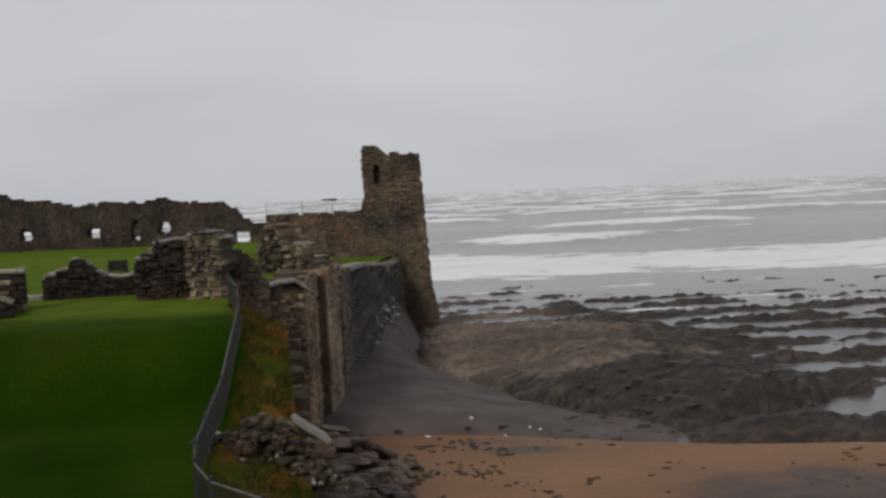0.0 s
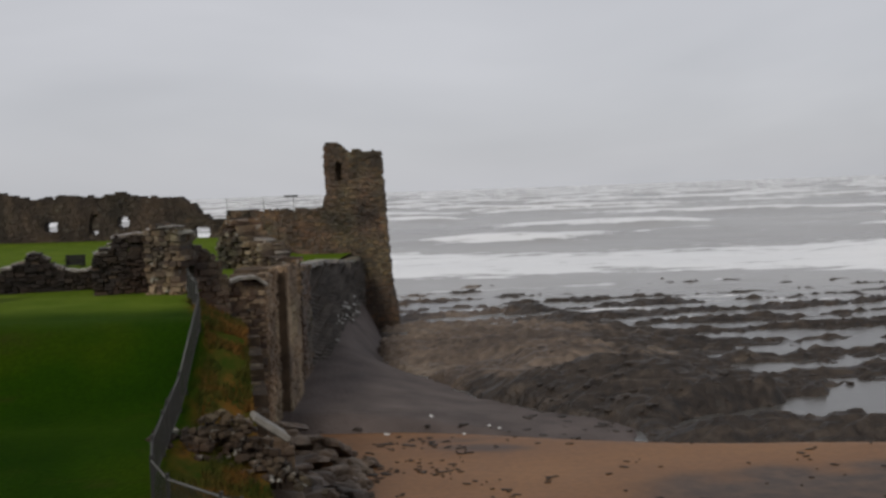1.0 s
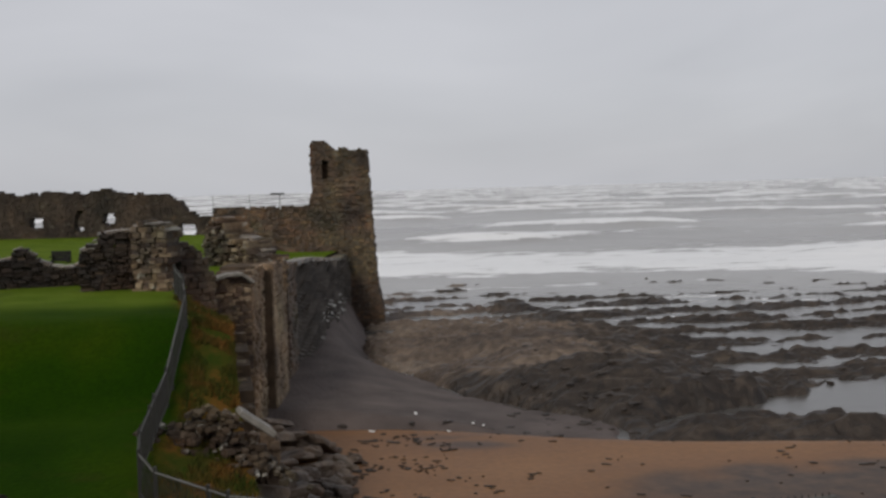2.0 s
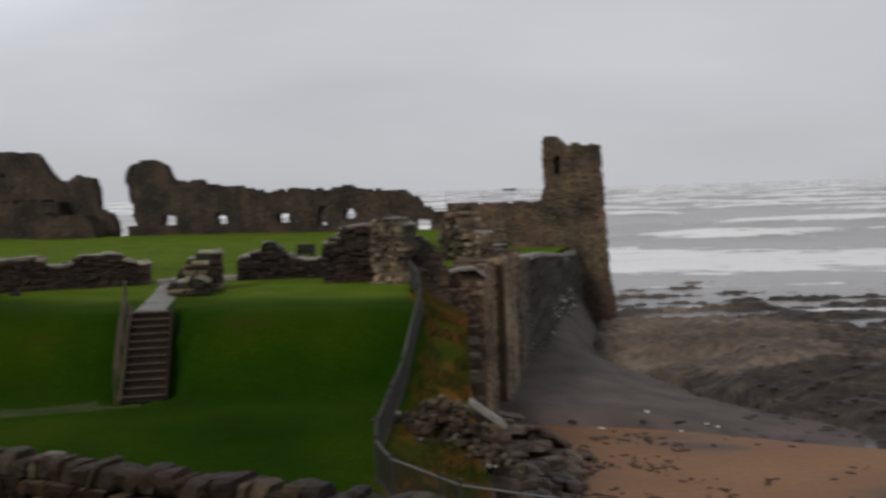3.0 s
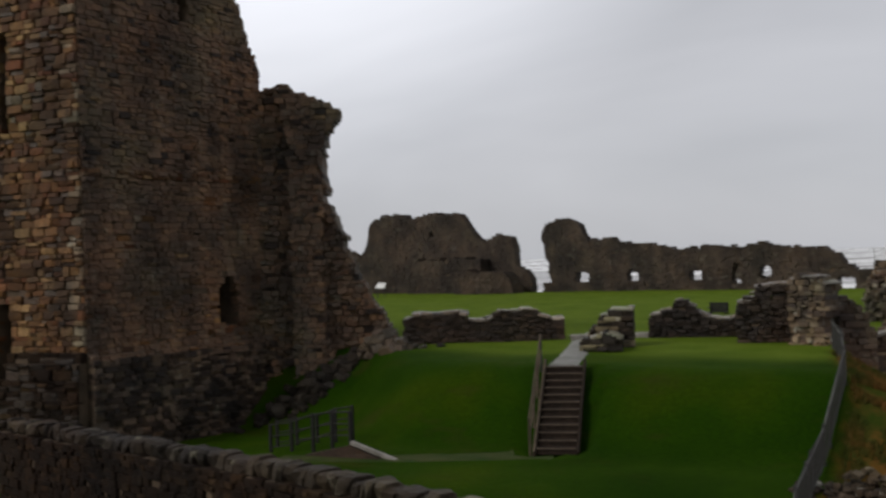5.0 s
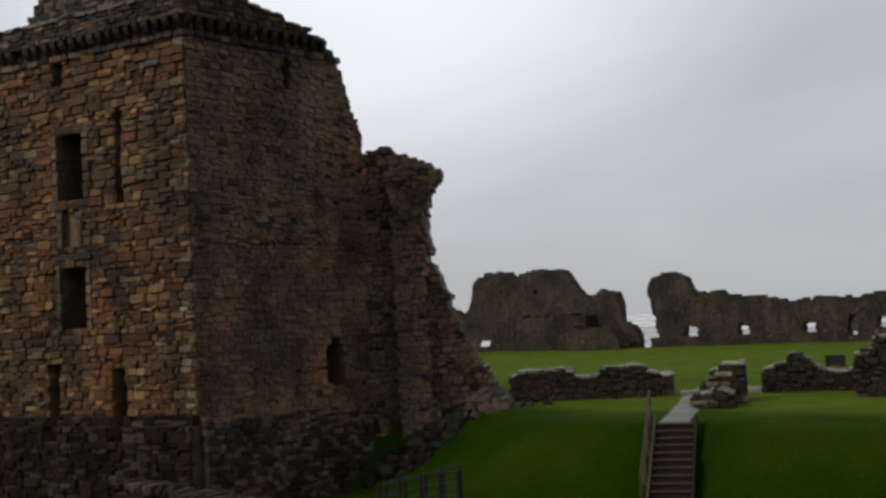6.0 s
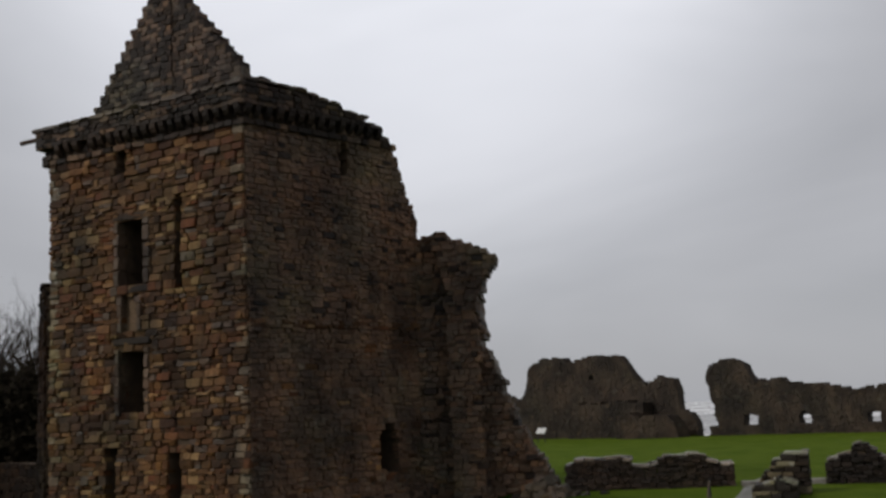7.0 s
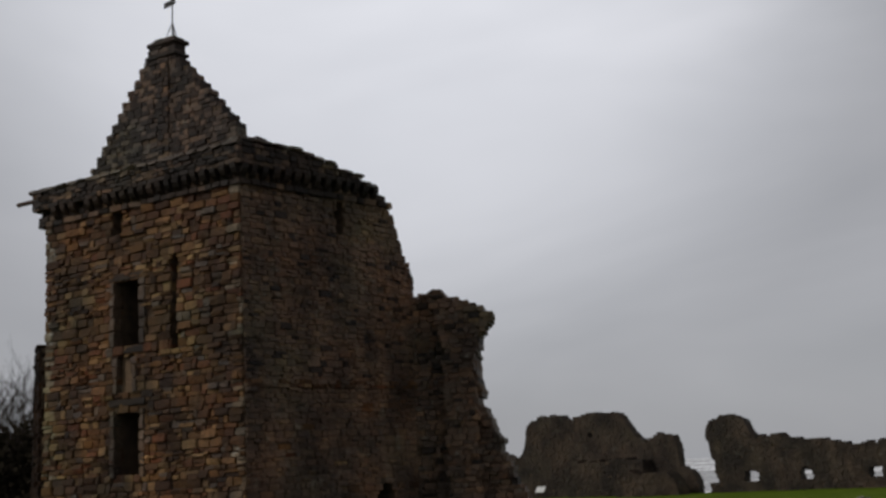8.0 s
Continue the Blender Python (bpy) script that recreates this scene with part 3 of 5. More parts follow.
def sea():
    v, f, foam, open_water = [], [], [], []
    ds = [40 + 1.2 * k for k in range(150)]
    while ds[-1] < 4600:
        ds.append(ds[-1] * 1.008 + 0.3)
    n = 230
    azs = [radians(-34 + 100 * k / n) for k in range(n + 1)]
    for d in ds:
        for a in azs:
            x, y = -math.sin(a) * d, math.cos(a) * d
            far = smooth(110, 190, d)
            ph = y * 0.095 - x * 0.012 + 3.2 * noise.noise((x * 0.006, y * 0.010, 0.5)) + 0.9 * noise.noise((x * 0.025, y * 0.03, 2))
            w = (0.5 + 0.5 * math.sin(ph)) ** 2.0
            swell = smooth(-0.25, 0.35, noise.noise((x * 0.020 + 3, y * 0.013, 8)))
            z = SEA_Z + far * (2.3 * w * (0.35 + 0.65 * swell) - 0.4) + 0.14 * noise.noise((x * 0.3, y * 0.5, 6)) * smooth(60, 110, d)
            z += 0.35 * far * noise.noise((x * 0.06, y * 0.12, 3))
            lip = smooth(0.50, 0.84, w) * smooth(0.0, 0.5, swell)
            trail = smooth(0.2, 0.9, 0.5 + 0.5 * math.sin(ph - 0.7)) * smooth(0.5, 1.0, swell)
            surf = smooth(122, 136, d + 14 * noise.noise((x * 0.02, 0, 4))) * smooth(205, 165, d + 26 * noise.noise((x * 0.016, 5, 4)))
            wash = 0.40 * smooth(62, 80, y) * smooth(130, 112, d) * smooth(-0.1, 0.5, noise.noise((x * 0.03, y * 0.09, 12)))
            foam.append(min(1.0, far * (1.0 * lip + 0.45 * trail) + (1.05 + 0.35 * noise.noise((x * 0.05, y * 0.09, 15))) * surf + 0.16 * far + wash))
            open_water.append(smooth(80, 125, d))
            v.append((x, y, z))
    m = n + 1
    for j in range(len(ds) - 1):
        for i in range(n):
            a = j * m + i
            f.append((a, a + m, a + m + 1, a + 1))
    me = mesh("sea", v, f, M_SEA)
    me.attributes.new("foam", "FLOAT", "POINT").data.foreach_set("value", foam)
    me.attributes.new("open_water", "FLOAT", "POINT").data.foreach_set("value", open_water)
    me.polygons.foreach_set("use_smooth", [True] * len(f))
    me.flip_normals()
    return tagged(new("sea", me), "rough grey sea with white breaking waves", "sea", kind="structure")


sea()

# the land goes on round and behind the place, down at the level of the sea bed and beyond
v, f = box_vf(-4700, 4700, -4700, 4700, -9.6, -9.3)
tagged(new("sea_bed", mesh("sea_bed", v, f, M_ROCK)), "dark ground under the sea and land", "ground", kind="structure")
v, f = [], []
for j, y in enumerate((-900, -300, -30)):
    for i, x in enumerate((-900, -300, -73, 3.1)):
        v.append((x, y, 3.4 + 0 * x))
for j in range(2):
    for i in range(3):
        a = j * 4 + i
        f.append((a, a + 1, a + 5, a + 4))
v += [(-900, -30, -1.8), (-72, -30, -1.8), (-72, 84, -1.8), (-900, 84, -1.8)]
f.append((12, 13, 14, 15))
tagged(new("land", mesh("land", v, f, M_GRASS)), "grass land beyond the castle", "land", kind="structure")

# ---- the fore tower ----
C, L, R_ = (-30.42, 25.97), (-40.76, 24.39), (-29.71, 33.77)


def along(p0, p1, s, off=0.0):
    """A place s metres from p0 towards p1, off metres inwards."""
    a, b = Vector((*p0, 0)), Vector((*p1, 0))
    u = (b - a).normalized()
    n = Vector((u.y, -u.x, 0))
    if n.dot(-a) < 0:
        n = -n
    q = a + u * s - n * off
    return (q.x, q.y)


def holes(list_):
    return lambda s, z: any(s0 < s < s1 and q0 < z < q1 for s0, s1, q0, q1 in list_)


def fore_tower():
    t = empty("stone_tower", "tall ruined sandstone castle tower with a crow-stepped gable", "tower", at=(-34, 29, -3))
    gap = holes([(6.08, 6.62, 13.2, 14.2), (5.02, 6.45, 8.77, 11.37), (5.44, 6.29, 6.97, 8.35), (5.05, 6.44, 3.79, 6.35),
                 (3.16, 3.48, 8.46, 12.1), (6.64, 7.27, -0.4, 2.6), (3.31, 3.93, -0.3, 2.4)])
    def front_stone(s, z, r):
        # courses below 0.5 m are laid in darker stone
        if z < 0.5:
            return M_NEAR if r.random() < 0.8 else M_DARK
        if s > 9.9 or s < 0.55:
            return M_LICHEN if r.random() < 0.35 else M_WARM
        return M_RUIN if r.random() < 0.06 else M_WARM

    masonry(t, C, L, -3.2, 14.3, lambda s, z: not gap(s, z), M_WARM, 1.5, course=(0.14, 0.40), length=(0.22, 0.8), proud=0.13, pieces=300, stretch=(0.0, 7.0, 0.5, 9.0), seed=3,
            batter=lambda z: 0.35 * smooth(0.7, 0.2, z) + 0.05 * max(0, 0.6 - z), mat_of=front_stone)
    egap = holes([(4.52, 4.97, 12.77, 14.1), (6.1, 7.1, 1.2, 2.45), (6.18, 7.02, 2.4, 2.75), (6.35, 6.85, 2.7, 3.05)])
    edge = lerp_profile([(-4, 8.0), (10.4, 8.7), (11.4, 8.6), (12.3, 8.1), (13.75, 7.7), (14.5, 7.2), (15.2, 6.0)])
    E0 = along(C, R_, 0.03)
    E1 = along(C, R_, 9.2)

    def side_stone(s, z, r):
        # darker stones mixed in below 0.3 m
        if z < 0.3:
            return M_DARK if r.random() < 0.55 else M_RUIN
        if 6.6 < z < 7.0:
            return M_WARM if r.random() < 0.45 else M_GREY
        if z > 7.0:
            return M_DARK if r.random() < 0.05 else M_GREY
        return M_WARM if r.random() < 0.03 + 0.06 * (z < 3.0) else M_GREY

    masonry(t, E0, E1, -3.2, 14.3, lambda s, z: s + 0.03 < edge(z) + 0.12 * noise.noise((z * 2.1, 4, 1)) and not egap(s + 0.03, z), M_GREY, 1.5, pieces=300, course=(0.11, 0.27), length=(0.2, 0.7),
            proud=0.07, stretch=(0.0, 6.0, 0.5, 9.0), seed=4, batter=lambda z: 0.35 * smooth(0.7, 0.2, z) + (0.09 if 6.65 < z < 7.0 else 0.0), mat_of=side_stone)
    # string course, corbel table and broken parapet with its coping
    top = lerp_profile([(0, 15.75), (2.6, 15.75), (4.1, 15.5), (6.0, 15.1), (7.2, 14.5), (7.6, 14.2)])
    cr = random.Random(33)
    corbel_v = [(x, y, z) for x in (-0.13, 0.13) for y, z in ((0.25, -0.24), (-0.02, -0.24), (-0.20, -0.12), (-0.30, 0.05), (-0.32, 0.24), (0.25, 0.24))]
    corbel_f = [(0, 1, 2, 3, 4, 5), (11, 10, 9, 8, 7, 6)] + [(k, k + 6, (k + 1) % 6 + 6, (k + 1) % 6) for k in range(6)]
    # corbels and their backing are in dark stone, the string course mostly so
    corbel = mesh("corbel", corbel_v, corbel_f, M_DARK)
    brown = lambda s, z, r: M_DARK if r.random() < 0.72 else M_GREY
    for p0, p1, run, prof in ((C, L, 10.8, lambda s: 15.62), (C, R_, 7.6, top)):
        u = Vector((p1[0] - p0[0], p1[1] - p0[1], 0)).normalized()
        n = Vector((u.y, -u.x, 0))
        n = n if n.dot(-Vector((*p0, 0))) > 0 else -n
        turn = Matrix(((u.x, -n.x, 0, 0), (u.y, -n.y, 0, 0), (0, 0, 1, 0), (0, 0, 0, 1)))
        k = -0.05
        while k < run - 0.4:
            if prof(k) > 14.8 and cr.random() < 0.95:
                q = along(p0, p1, k, -0.14)
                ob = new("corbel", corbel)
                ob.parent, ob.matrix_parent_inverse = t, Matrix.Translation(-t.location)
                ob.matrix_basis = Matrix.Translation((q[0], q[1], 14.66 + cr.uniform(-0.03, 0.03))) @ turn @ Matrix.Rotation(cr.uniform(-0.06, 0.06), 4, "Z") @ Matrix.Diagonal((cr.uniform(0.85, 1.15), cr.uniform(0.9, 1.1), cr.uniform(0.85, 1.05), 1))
            k += cr.uniform(0.44, 0.54)
        full = lambda s, z, prof=prof: z < prof(s - 0.2)
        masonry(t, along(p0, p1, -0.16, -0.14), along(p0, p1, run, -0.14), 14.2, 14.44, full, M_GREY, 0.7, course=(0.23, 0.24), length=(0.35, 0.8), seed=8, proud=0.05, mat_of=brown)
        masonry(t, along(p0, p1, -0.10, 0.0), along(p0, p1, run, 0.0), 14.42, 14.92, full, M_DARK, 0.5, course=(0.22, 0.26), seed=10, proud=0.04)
        masonry(t, along(p0, p1, -0.36, -0.40), along(p0, p1, run + 0.1, -0.40), 14.88, 16.0, lambda s, z, prof=prof: z < prof(s - 0.3) + 0.10 * noise.noise((s * 1.3, 0, 3)), M_GREY, 0.6,
                course=(0.14, 0.26), length=(0.25, 0.7), seed=9, proud=0.06, mat_of=brown)
        k = -0.4
        while k < run:
            w = cr.uniform(0.45, 0.95)
            if prof(k) > 14.9 and (p1 is L or cr.random() < 0.8):
                q = along(p0, p1, k + w / 2, -0.12)
                zz = min(prof(k), prof(k + w)) + 0.07
                ob = new("coping_stone", stone_mesh(cr.randrange(16), M_COPING))
                ob.parent, ob.matrix_parent_inverse = t, Matrix.Translation(-t.location)
                ob.matrix_basis = Matrix.Translation((q[0], q[1], zz + cr.uniform(-0.02, 0.02))) @ turn @ Matrix.Diagonal((w * 1.02, 0.72, cr.uniform(0.14, 0.2), 1))
            k += w
    # stepped gable set back behind the parapet, with its chimney
    g0, g1 = along(C, L, 0.2, 1.3), along(C, L, 10.3, 1.3)
    left, right = lerp_profile([(16, 9.6), (20.9, 5.9), (22.0, 5.65)]), lerp_profile([(16, 1.15), (16.85, 1.25), (20.5, 4.4), (22, 4.5)])
    steps = lambda z: math.floor(z / 0.42) * 0.42
    masonry(t, g0, g1, 14.28, 21.48, lambda s, z: (z < 16.3 or right(steps(z)) - 0.2 < s < left(steps(z)) - 0.2), M_GREY, 0.6, course=(0.205, 0.215), length=(0.22, 0.6), seed=12, both_sides=True, proud=0.06,
            mat_of=lambda s, z, r: M_DARK if r.random() < 0.55 else M_RUIN)
    f0, f1 = along(C, L, 4.75, 1.22), along(C, L, 5.35, 1.22)
    masonry(t, f0, f1, 15.4, 20.6, lambda s, z: True, M_GREY, 0.3, course=(0.18, 0.28), length=(0.2, 0.4), seed=14, proud=0.04, depth=0.2, mat_of=brown)
    cx, cy = along(C, L, 4.95, 1.7)
    ux = Vector((L[0] - C[0], L[1] - C[1], 0)).normalized()
    spin = Matrix.Rotation(math.atan2(ux.y, ux.x), 4, "Z")
    for zz, hw, hh in ((20.86, 0.78, 0.09), (21.42, 0.80, 0.10)):
        q = along(C, L, 5.12, 1.6)
        part("chimney_cap", mesh("chimney_cap", *moved(box_vf(-hw, hw, -0.42, 0.42, -hh, hh, 0.04), Matrix.Translation((q[0], q[1], zz)) @ spin), M_DARK), t)
    part("vane_pole", mesh("vane_pole", *joined([bar_vf((cx, cy, 21.5), (cx, cy, 24.6), 0.03), *[bar_vf((cx + 0.35 * math.cos(a), cy + 0.35 * math.sin(a), 21.5), (cx, cy, 22.4), 0.022) for a in (0, 2.1, 4.2)]]), M_IRON), t, "thin iron weathervane pole")
    part("vane", mesh("vane", *box_vf(cx - 0.55, cx + 0.2, cy - 0.015, cy + 0.015, 23.2, 23.45, 0.005), M_IRON), t)
    # dressed surrounds of the two large windows and of the panel between them
    for s0, s1, q0, q1 in ((5.02, 6.45, 8.77, 11.37), (5.05, 6.44, 3.79, 6.35), (5.44, 6.29, 6.97, 8.35)):
        for sm in (s0 - 0.09, s1 + 0.09):
            zz = q0
            while zz < q1 - 0.1:
                hh = min(cr.uniform(0.35, 0.7), q1 - zz)
                q = along(C, L, sm, 0.08)
                m = Matrix.Translation((q[0], q[1], zz + hh / 2)) @ spin @ Matrix.Diagonal((cr.uniform(0.22, 0.34), 0.42, hh * 0.98, 1))
                ob = new("jamb_stone", stone_mesh(cr.randrange(16), M_RUIN))
                ob.parent, ob.matrix_parent_inverse, ob.matrix_basis = t, Matrix.Translation(-t.location), m
                zz += hh
    # unseen back walls and a roof slab, added to keep the window openings dark
    c0, c1, i0, i1 = (along(C, L, s_, o_) for s_, o_ in ((0.3, 1.4), (10.3, 1.4), (10.3, 7.0), (0.3, 7.0)))
    for a, b in ((c1, i0), (i0, i1)):
        m0, m1 = Vector((*a, 0)), Vector((*b, 0))
        u = (m1 - m0).normalized()
        mm = Matrix.Translation(m0) @ Matrix.Rotation(math.atan2(u.y, u.x), 4, "Z")
        part("back_wall", mesh("back_wall", *moved(box_vf(0, (m1 - m0).length, -0.5, 0.5, -3.2, 13.9), mm), M_GREY), t)
    slab = [(*p, z) for z in (13.7, 14.2) for p in (c0, c1, i0, i1)]
    part("wall_walk", mesh("wall_walk", slab, [(0, 1, 2, 3), (7, 6, 5, 4), (0, 4, 5, 1), (1, 5, 6, 2), (2, 6, 7, 3), (3, 7, 4, 0)], M_GREY), t)
    # blocked panel between the windows, and a stone spout at the far corner
    q = along(C, L, 5.86, 0.30)
    m = Matrix.Translation((q[0], q[1], 7.66)) @ Matrix.Rotation(math.atan2(ux.y, ux.x), 4, "Z")
    part("heraldic_panel", mesh("heraldic_panel", *moved(box_vf(-0.5, 0.5, -0.15, 0.15, -0.75, 0.75, 0.03), m), M_GREY), t, "worn grey stone panel")
    for zz, ww, ss in ((11.5, 1.9, 5.74), (6.62, 1.9, 5.76), (8.62, 1.8, 5.76)):
        q = along(C, L, ss, 0.06)
        m = Matrix.Translation((q[0], q[1], zz)) @ Matrix.Rotation(math.atan2(ux.y, ux.x), 4, "Z")
        part("lintel", mesh("lintel", *moved(box_vf(-ww / 2, ww / 2, -0.16, 0.16, -0.13, 0.13, 0.03), m), M_DARK), t)
    p, q = along(C, L, 10.6, -0.1), along(C, L, 12.0, -0.25)
    part("spout", mesh("spout", *bar_vf((*p, 15.45), (*q, 15.4), 0.1, 8), M_GREY), t, "projecting stone water spout")
    return t


fore_tower()


def wall_thing(name, label, category, p0, p1, z0, z1, prof, mat, thick=0.9, seed=1, gaps=(), left=None, right=None, jag=0.25, pieces=0, stretch=None, group="", caps=None, **kw):
    """A ruined wall of single stones with a broken top line."""
    t = empty(name, label, category, group, at=(p0[0], p0[1], z0))
    top = lerp_profile(prof)
    hole = gaps if callable(gaps) else holes(gaps)

    def inside(s, z):
        if z > top(s) + jag * noise.noise((s * 1.7, z * 0.2, seed)):
            return False
        if left and s < left(z) + jag * noise.noise((z * 1.9, 3, seed)):
            return False
        if right and s > right(z) + jag * noise.noise((z * 1.9, 9, seed)):
            return False
        return not hole(s, z)
    masonry(t, p0, p1, z0, z1, inside, mat, thick, seed=seed, pieces=pieces, stretch=stretch, **kw)
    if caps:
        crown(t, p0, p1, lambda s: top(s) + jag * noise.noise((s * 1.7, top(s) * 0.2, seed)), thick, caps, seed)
    return t


def crown(t, p0, p1, top, thick, mat, seed, size=(0.25, 0.75), skip=0.15, flat=(0.07, 0.16)):
    """Loose flat stones lying along the broken top of a wall."""
    r = random.Random(seed + 500)
    u = Vector((p1[0] - p0[0], p1[1] - p0[1], 0))
    run = u.length
    u.normalize()
    n = Vector((u.y, -u.x, 0))
    n = n if n.dot(-Vector((*p0, 0))) > 0 else -n
    turn = Matrix(((u.x, -n.x, 0, 0), (u.y, -n.y, 0, 0), (0, 0, 1, 0), (0, 0, 0, 1)))
    for row in (0.25, 0.72):
        s = 0.05
        while s < run - 0.1:
            w = min(r.uniform(*size), run - s)
            h = r.uniform(*flat)
            za, zb = top(s + 0.05), top(s + w - 0.05)
            if abs(za - zb) < 0.45 and r.random() > skip:
                q = Vector((*p0, 0)) + u * (s + w / 2) - n * (thick * (row + r.uniform(-0.06, 0.06)))
                q.z = min(za, zb) + h * 0.35 + abs(za - zb) * 0.3
                ob = new("cap_stone", stone_mesh(r.randrange(16), mat))
                ob.parent, ob.matrix_parent_inverse = t, Matrix.Translation(-t.location)
                ob.matrix_basis = Matrix.Translation(q) @ turn @ Matrix.Rotation(r.gauss(0, 0.15), 4, "Z") @ Matrix.Rotation(r.gauss(-math.atan2(zb - za, w) * 0.6, 0.05), 4, "Y") @ Matrix.Diagonal((w * 1.05, thick * r.uniform(0.45, 0.62), h, 1))
            s += w


def worn_holes(list_):
    """Openings with rounded, crumbling edges."""
    def inside(s, z):
        for s0, s1, q0, q1 in list_:
            a, b = (s - (s0 + s1) / 2) / (s1 - s0) * 2, (z - (q0 + q1) / 2) / (q1 - q0) * 2
            if a ** 4 + b ** 4 < 1.0 + 0.7 * noise.noise((s * 2.3, z * 2.3, s0)):
                return True
        return False
    return inside


# broken curtain beside the tower: an upright pier, a deep recess beside it and a tumbled slope behind
BROKEN = lambda s, z, r: M_DARK if r.random() < 0.06 else (M_GREY if r.random() < 0.5 else M_RUIN)
wall_thing("broken_wall", "broken sandstone curtain wall end beside the tower", "wall", (-30.6, 33.82), (-23.4, 38.33), -3.2, 11.2,
           [(0, 10.2), (2.1, 10.8), (2.6, 10.6), (3.3, 10.1), (4.2, 9.4), (4.8, 5)], M_GREY, 2.2, 21,
           right=lerp_profile([(-3.2, 8.0), (-1.4, 7.6), (-0.4, 7.2), (0.5, 6.4), (1.9, 5.5), (3.3, 4.85), (4.2, 4.5), (5.4, 4.15), (6.0, 3.8), (7.6, 3.7), (8.5, 3.8), (12, 4.1)]),
           proud=0.2, both_sides=True, pieces=150, jag=0.3, course=(0.12, 0.28), length=(0.2, 0.6), mat_of=BROKEN)
wall_thing("wall_pier", "upright pier of the broken curtain with overhanging top stones", "wall", (-28.62, 34.25), (-25.65, 36.1), -3.2, 10.9,
           [(0, 10.55), (0.5, 10.75), (0.8, 10.35), (1.6, 10.05), (1.9, 9.9), (2.6, 9.6), (3.4, 9.3)], M_GREY, 1.2, 22,
           left=lerp_profile([(-3.2, 0.5), (8.6, 0.45), (9.6, 0.15), (10.2, 0.0)]),
           right=lerp_profile([(-3.2, 2.4), (-1.0, 2.2), (0.3, 1.9), (1.6, 1.75), (8.0, 1.75), (8.4, 2.0), (8.9, 2.3), (9.3, 2.5), (9.8, 2.6)]),
           proud=0.16, both_sides=True, pieces=200, jag=0.22, course=(0.13, 0.28), length=(0.2, 0.6), mat_of=BROKEN)

# far curtain along the sea
FL, FR = (-67.4, 89.45), (-13.23, 84.11)
far_hole = worn_holes([(27.8, 29.1, 1.0, 1.95), (32.7, 33.75, 1.0, 1.95), (38.35, 39.4, 1.0, 1.95), (44.1, 45.05, 1.2, 2.0), (41.85, 42.65, 0.75, 2.3), (50.05, 51.3, 0.1, 1.15), (12.1, 12.6, 5.6, 6.05)])
sea_curtain = wall_thing("sea_curtain_wall", "dark ruined curtain wall with small window holes", "wall", FL, FR, -0.3, 8.3,
           [(0, 5.2), (1.1, 4.9), (3.3, 3.9), (4.2, 5), (4.6, 6.8), (5.3, 7.5), (6.5, 7.9), (9.3, 7.75), (9.9, 7.3), (10.6, 7.5), (11.4, 7.75), (15.5, 7.65), (16.2, 7.1), (16.6, 6.3), (17.3, 5.5), (18.5, 4.75), (18.75, 5.2), (19.4, 5.45), (21.2, 5.3), (21.6, 4.6),
            (21.7, 2.6), (22.9, 2.2), (23.3, 1.4), (23.5, -0.5), (24.0, -0.5), (24.3, 5.4), (25.0, 6.2), (26, 6.55), (27.4, 6.6), (28.2, 6.1), (28.6, 5.2), (29.2, 4.65), (30.6, 4.75), (31.4, 4.9), (32.0, 4.35), (34.7, 4.2), (36.4, 3.75), (37.7, 3.6), (39.2, 3.75), (40.3, 3.9),
            (42.7, 3.55), (44.2, 4.0), (45.5, 3.6), (47.0, 3.5), (49.0, 3.35), (50.1, 2.9), (50.6, 2.3), (51.4, 1.7), (53.2, 1.6), (54.4, 2.0)],
           M_FAR, 0.9, 31, gaps=lambda s, z: far_hole(s, z) or 23.35 < s < 24.55 + 0.25 * abs(z - 4.6) * (z < 4.6) * (z > 1.0) + 0.3 * noise.noise((z * 1.3, 0, 2)),
           jag=0.22, both_sides=True, course=(0.13, 0.27), length=(0.2, 0.55), proud=0.10, pieces=250, stretch=(24, 51, 0, 9))
u_ = Vector((FR[0] - FL[0], FR[1] - FL[1], 0)).normalized()
q_ = along(FL, FR, 42.25, 0.42)
part("niche_back", mesh("niche_back", *moved(box_vf(-0.6, 0.6, -0.12, 0.12, -0.55, 0.8), Matrix.Translation((q_[0], q_[1], 1.62)) @ Matrix.Rotation(math.atan2(u_.y, u_.x), 4, "Z")), M_FAR), sea_curtain)
wall_thing("inner_wall", "lower ruined wall standing before the far curtain", "wall", along(FL, FR, 10.5, -1.6), along(FL, FR, 19.0, -1.6), -0.3, 4.2,
           [(0, 3.2), (0.4, 3.5), (3.0, 3.4), (5.4, 3.55), (8.5, 3.3)], M_FAR, 1.4, 35, both_sides=True, course=(0.13, 0.27), length=(0.2, 0.55), proud=0.1, jag=0.15)
wall_thing("inner_wall", "low broken block of wall before the far curtain", "wall", along(FL, FR, 17.2, -3.4), along(FL, FR, 23.6, -3.4), -0.3, 3.0,
           [(0, 1.5), (0.4, 2.1), (1.6, 2.3), (3.2, 2.15), (4.5, 2.2), (5.6, 2.05), (6.1, 1.5), (6.4, 0.4)], M_FAR, 1.6, 36, both_sides=True, course=(0.13, 0.27), length=(0.2, 0.55), proud=0.1, jag=0.2)

